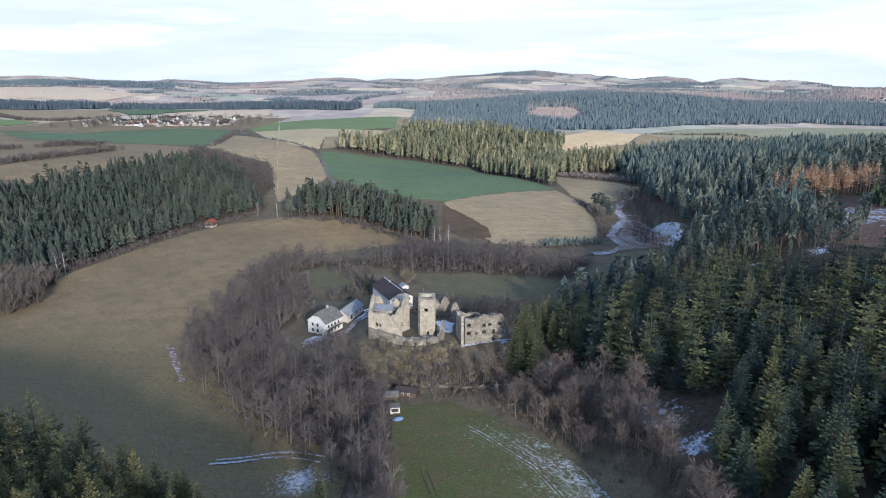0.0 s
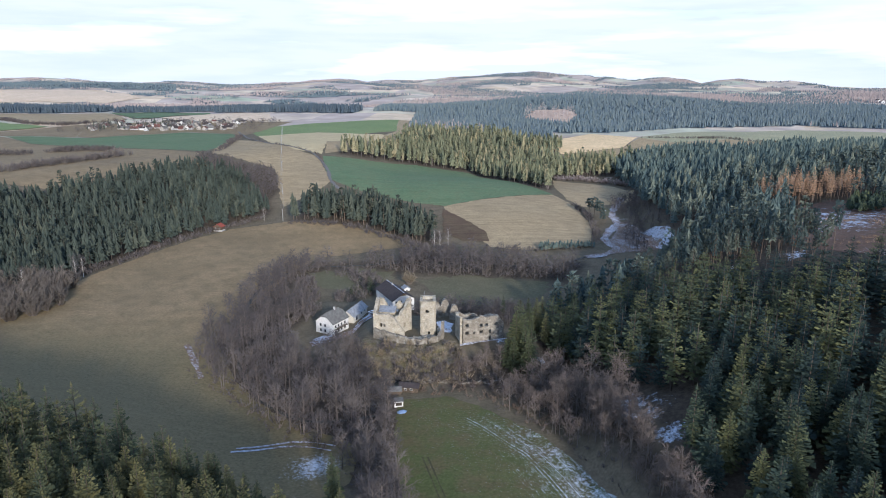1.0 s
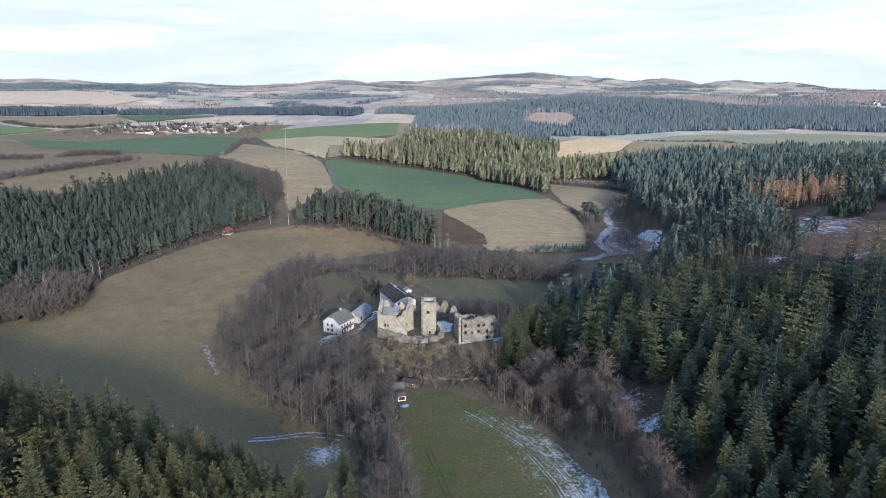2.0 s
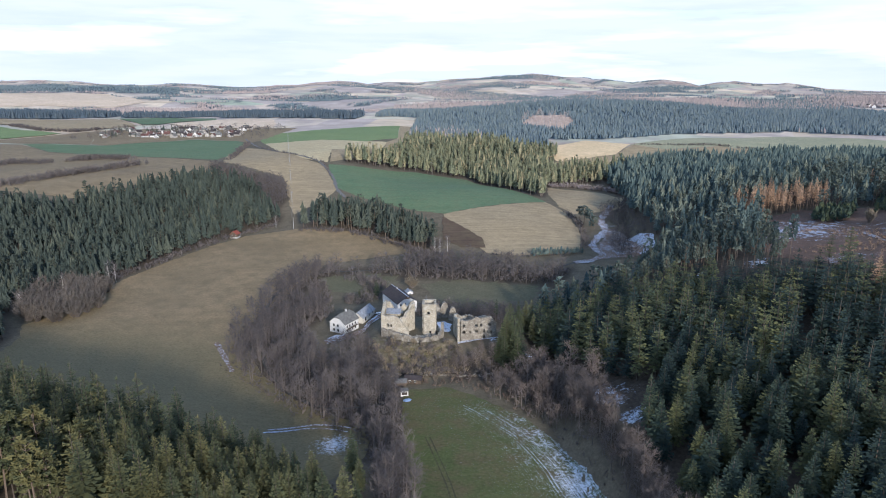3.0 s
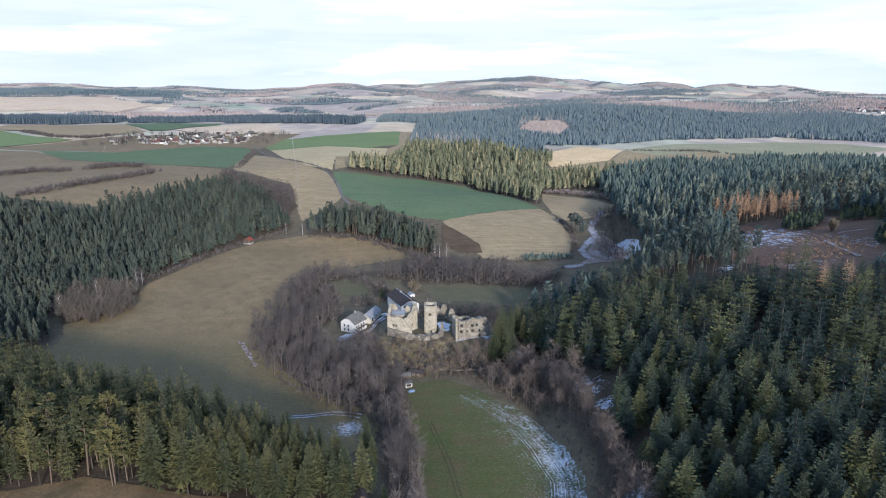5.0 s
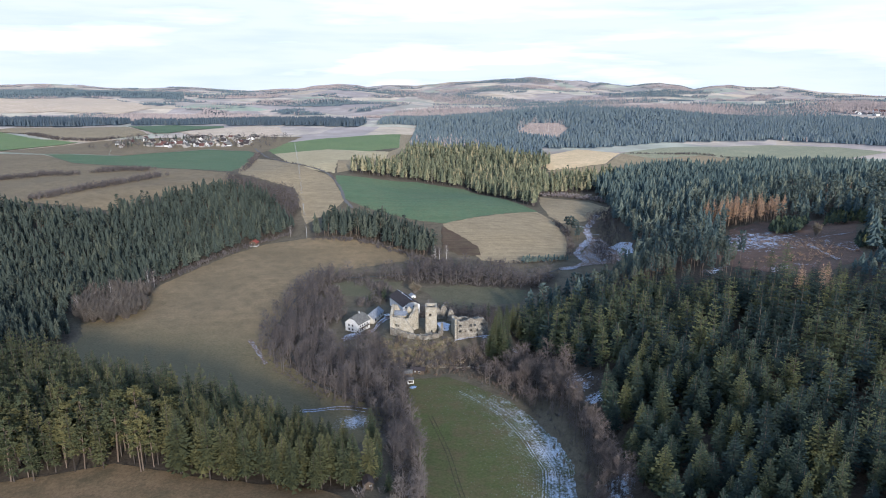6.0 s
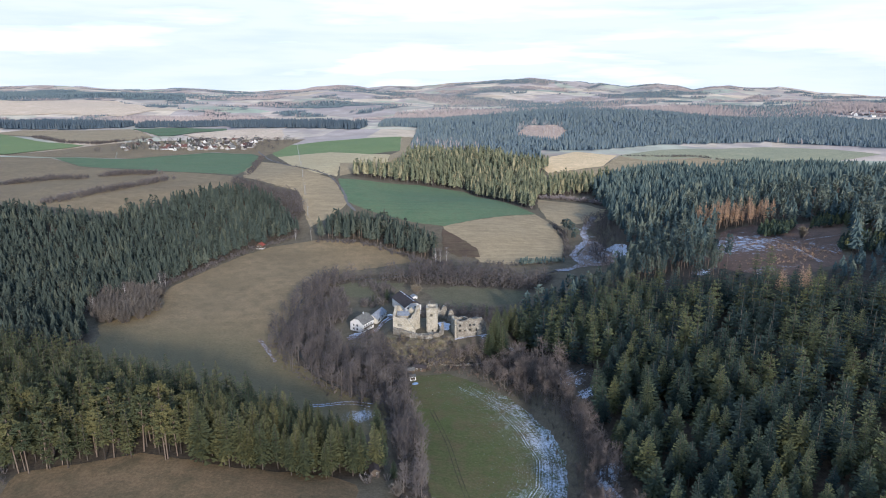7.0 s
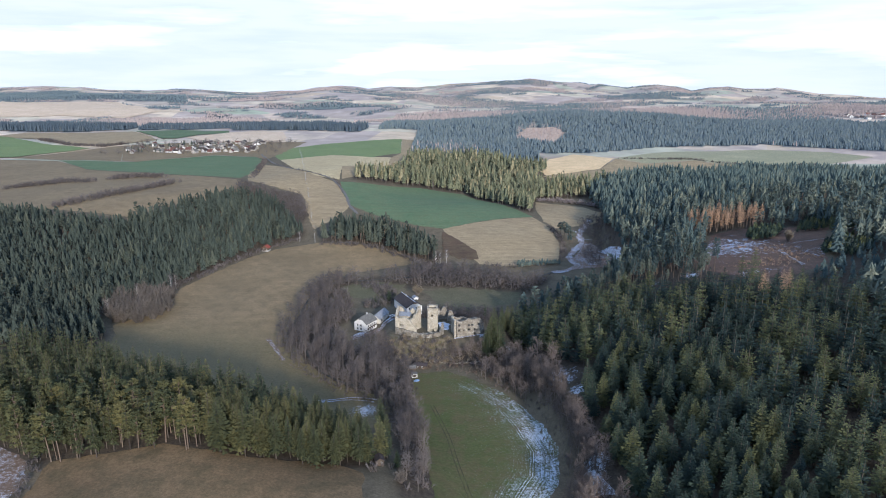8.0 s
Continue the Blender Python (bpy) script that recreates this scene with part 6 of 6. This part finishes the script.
for s in (-1.05, 0.0, 1.05):
    cu = bpy.data.curves.new("power_cable", "CURVE")
    cu.dimensions, cu.bevel_depth = "3D", 0.03
    sp = cu.splines.new("POLY")
    pts = []
    for a, b in zip(heads, heads[1:]):
        for i in range(8):
            u = i / 8
            p = a.lerp(b, u)
            pts.append((p.x + s, p.y, p.z - 4 * 1.4 * u * (1 - u), 1))
    sp.points.add(len(pts) - 1)
    for q, p in zip(sp.points, pts):
        q.co = p
    cu.materials.append(M_WIRE)
    tagged(new("power_cable", cu), "thin sagging cable between the power poles", "cable", "cables of the power line")

# ---- village ----
rng = np.random.RandomState(77)
ROOFS = [M_RUSTROOF, M_RUSTROOF, M_SLATE, M_SLATE, M_BROWNROOF, M_BROWNROOF, M_BROWNROOF]
ROOF_WORDS = {"red_tile_roof": "red", "rust_tile_roof": "rust-brown", "grey_shingle_roof": "grey", "dark_brown_roof": "dark brown", "frosted_grey_roof": "pale grey"}
placed = []
for i in range(900):
    if len(placed) > 66:
        break
    u = rng.rand() ** 0.7
    x, y = -604 + 240 * u + rng.uniform(-14, 14), 1045 + 8 * u + 185 * rng.rand() ** 1.3
    if u < 0.4 and rng.rand() < 0.5:
        continue
    if any(math.hypot(x - px, y - py) < 12.5 for px, py in placed):
        continue
    placed.append((x, y))
    ln, wd = rng.uniform(8, 13), rng.uniform(6.5, 8)
    roof = ROOFS[rng.randint(len(ROOFS))]
    wall = M_WHITE if rng.rand() < 0.4 else M_DUSTY
    house("village_house", x, y, float(height(x, y)), rng.choice([0, 90, 75, -20, 20]), ln, wd, rng.uniform(2.8, 4.0), rng.uniform(6.0, 7.8), wall, roof, f"distant {'white' if wall is M_WHITE else 'greyish'} village house with a {ROOF_WORDS[roof.name]} roof", windows=[("f", -1.8, 1.6, 1.2, 1.3), ("f", 1.8, 1.6, 1.2, 1.3), ("r", -2.2, 1.6, 1.2, 1.3), ("r", 2.2, 1.6, 1.2, 1.3)], group="houses of the village", sink=2.0)
for i in range(16):
    x, y = 1230 + rng.uniform(0, 190), 1790 + rng.uniform(0, 140)
    house("village_house", x, y, float(height(x, y)), rng.choice([0, 90, 30, -30]), rng.uniform(11, 16), rng.uniform(8, 10), rng.uniform(4, 6), rng.uniform(8, 10), M_WHITE, ROOFS[rng.randint(len(ROOFS))], "tiny white house of a hamlet on the far hillside", windows=[("f", 0, 2.2, 2.0, 1.6)], chimney=False, group="houses of the far hamlet", sink=3.0)
vx = rng.uniform(-640, -300, 150)
vy = 1040 + rng.uniform(0, 190, 150)
wood("village_trees", stand(np.stack([vx, vy], -1), 7, 13, 78, wide=1.8), BARES_FAR, M_TWIG, M_DARKBARK, "leafless garden trees of the village", "wood")
vx, vy = rng.uniform(-610, -440, 45), rng.uniform(1050, 1200, 45)
wood("village_spruces", stand(np.stack([vx, vy], -1), 7, 12, 79), SPRUCES_FAR, M_BLUE, M_BARK, "dark spruces between the village houses", "wood")

# ---- single trees, hedges and shrubs ----
def hedge(name, line, width, low, high, seed, label, mat=None, step=3.0):
    rng = np.random.RandomState(seed)
    pts = []
    for (x0, y0), (x1, y1) in zip(line, line[1:]):
        n = int(math.hypot(x1 - x0, y1 - y0) / step * max(1, width / 3))
        u = rng.rand(n)
        pts.append(np.stack([x0 + (x1 - x0) * u + rng.uniform(-width, width, n) / 2, y0 + (y1 - y0) * u + rng.uniform(-width, width, n) / 2], -1))
    pts = np.concatenate(pts)
    rws = stand(pts, low, high, seed)
    rws[:, 4] *= 1.15
    wood(name, rws, BUSHES_LOW, mat or M_TWIG, M_BARK, label, "hedge")


hedge("hedge", [(-462, 735), (-439, 746), (-429, 762), (-392, 757)], 14, 5, 8.5, 90, "dark leafless hedge between stubble fields")
hedge("hedge", [(-420, 540), (-410, 556), (-398, 599), (-382, 629), (-368, 665), (-354, 708)], 14, 5, 8.5, 91, "dark leafless hedge along the stubble field")
hedge("hedge", [(-545, 655), (-520, 684), (-505, 712), (-471, 714)], 16, 5, 8, 105, "dark leafless hedge in the tan fields")
hedge("hedge", [(-887, 1286), (-830, 1235), (-754, 1180), (-679, 1166), (-653, 1213)], 10, 4, 9, 106, "leafless hedge between far fields")
hedge("hedge", [(-262, 735), (-280, 853), (-298, 940)], 8, 3, 6, 92, "leafless hedge beside the green crop")
hedge("hedge", [(-128, 690), (-150, 760), (-200, 800), (-262, 880)], 4, 2, 3.5, 93, "low leafless hedge along the lane")
hedge("hedge", [(124, 585), (128, 540), (126, 500), (116, 455)], 6, 3, 6, 94, "brown leafless hedge below the hay field")
hedge("hedge", [(35, 443), (70, 436), (100, 440)], 6, 2, 4, 95, "brown scrub along the hay field")
hedge("hedge", [(20, 206), (38, 188), (51, 162), (58, 130), (56, 100), (47, 78)], 4, 1.2, 2.6, 96, "brown scrub along the meadow's rim")
hedge("farmyard_thicket", [(-70, 384), (-55, 384), (-45, 366), (-48, 346), (-60, 330)], 15, 3, 6.5, 107, "grey-brown leafless thicket behind the farmhouse")
hedge("farmyard_thicket", [(-93, 372), (-83, 350), (-75, 318), (-71, 292)], 13, 3, 7, 108, "grey-brown leafless thicket beside the farmhouse")
hedge("meadow_scrub", [(-28, 228), (-10, 226), (5, 232), (20, 232)], 7, 2, 4, 97, "tan scrub at the foot of the rock", M_TANBUSH)
hedge("wood_edge_scrub", [(-232, 345), (-216, 380), (-200, 440), (-180, 482), (-152, 520)], 8, 3, 5, 98, "brown scrub along the edge of the wood")
hedge("wood_edge_scrub", [(-125, 500), (-66, 494), (-28, 455), (-8, 445), (5, 440)], 8, 3, 5, 99, "brown scrub in front of the pine copse")
hedge("wood_edge_scrub", [(-110, 372), (-110, 330), (-115, 290), (-112, 262), (-99, 226), (-79, 206), (-58, 190), (-38, 178)], 9, 0.9, 2.8, 104, "low brown scrub and dead grass along the valley wood", M_TWIG_EAST, 3.4)
hedge("wood_edge_scrub", [(-40, 130), (-30, 110), (-26, 90)], 8, 3, 6, 100, "brown scrub at the end of the near wood")
hedge("hedge", [(-168, 92), (-162, 78), (-157, 62), (-156, 45)], 6, 2, 4, 103, "dark leafless hedge beside the snowy field corner")
hedge("clearing_scrub", [(210, 300), (240, 290), (262, 300), (255, 340), (235, 370)], 26, 1.2, 2.5, 101, "low rusty brush on the clearing", M_LARCH, 4)
hedge("meadow_scrub", [(-24, 221), (-8, 219), (6, 219), (20, 212), (31, 202), (40, 190)], 8, 1.3, 3.0, 102, "rusty leafless scrub at the meadow's upper end", M_RUSTBUSH, 2.2)
rb = np.random.RandomState(110)
for k in range(230):
    x, y = rb.uniform(-38, 8), 250 - 24 * rb.rand() ** 0.7
    b = 1.5 + 2.4 * rb.rand()
    trees("shrub", np.array([[x, y, float(height(x, y)) - 0.2, rb.uniform(0, 6), b * 1.3, b * 1.2, 0]]), [BUSHES[k % 3]], M_TANBUSH if rb.rand() < 0.45 else M_TWIG, M_BARK, "tan leafless shrub on the castle rock", "shrub", "shrubs of the castle rock", "twig_crown")
trees("shrub", np.array([[-21, 366, float(height(-21, 366)) - 0.2, 1.0, 9.5, 9.0, 0]]), [THICKETS[0]], M_TANBUSH, M_BARK, "large round tan leafless bush behind the farm", "shrub", "", "twig_crown")
willow_rows = stand(scatter([(-240, 286), (-214, 282), (-200, 300), (-212, 340), (-246, 345), (-256, 315)], 7.0, 111), 11, 16, 112, wide=0.85)
wood("willows", willow_rows, THICKETS, M_WILLOW, M_DARKBARK, "round leafless tan willows beside the meadow", "wood")
hedge("hedge", [(330, 1058), (460, 1036), (540, 966), (650, 966)], 6, 3, 6, 113, "scattered dark hedge between pale pastures")
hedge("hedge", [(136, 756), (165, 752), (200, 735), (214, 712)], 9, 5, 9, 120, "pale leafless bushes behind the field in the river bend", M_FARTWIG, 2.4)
trees("shrub", np.array([[279, 357, float(height(279, 357)) - 0.2, 0.4, 7.5, 11.0, 0]]), [THICKETS[1]], M_TANBUSH, M_BARK, "tall tan leafless bush alone on the clearing", "shrub", "", "twig_crown")
trees("shrub", np.array([[-17.5, 83, float(height(-17.5, 83)) - 0.2, 0.4, 6.0, 6.5, 0]]), [THICKETS[1]], M_WILLOW, M_BARK, "round pale leafless bush at the end of the near wood", "shrub", "", "twig_crown")
terrace_wall = thing("terrace_wall", ORIGIN, "low dark dry-stone wall along the foot of the rock", "wall")
LEDGE = [(-30 + 3.0 * i, 227.2 + 0.5 * math.sin(i * 0.8) - 0.06 * i) for i in range(19)]
for k, (p, q) in enumerate(zip(LEDGE, LEDGE[1:])):
    ruin_wall(terrace_wall, p, q, float(height((p[0] + q[0]) / 2, (p[1] + q[1]) / 2)) - 0.6, 0.7, hilly(60 + k, 2.3, 2.0, amp=0.3), seed=60 + k, material=M_DRYSTONE, cell=0.6)
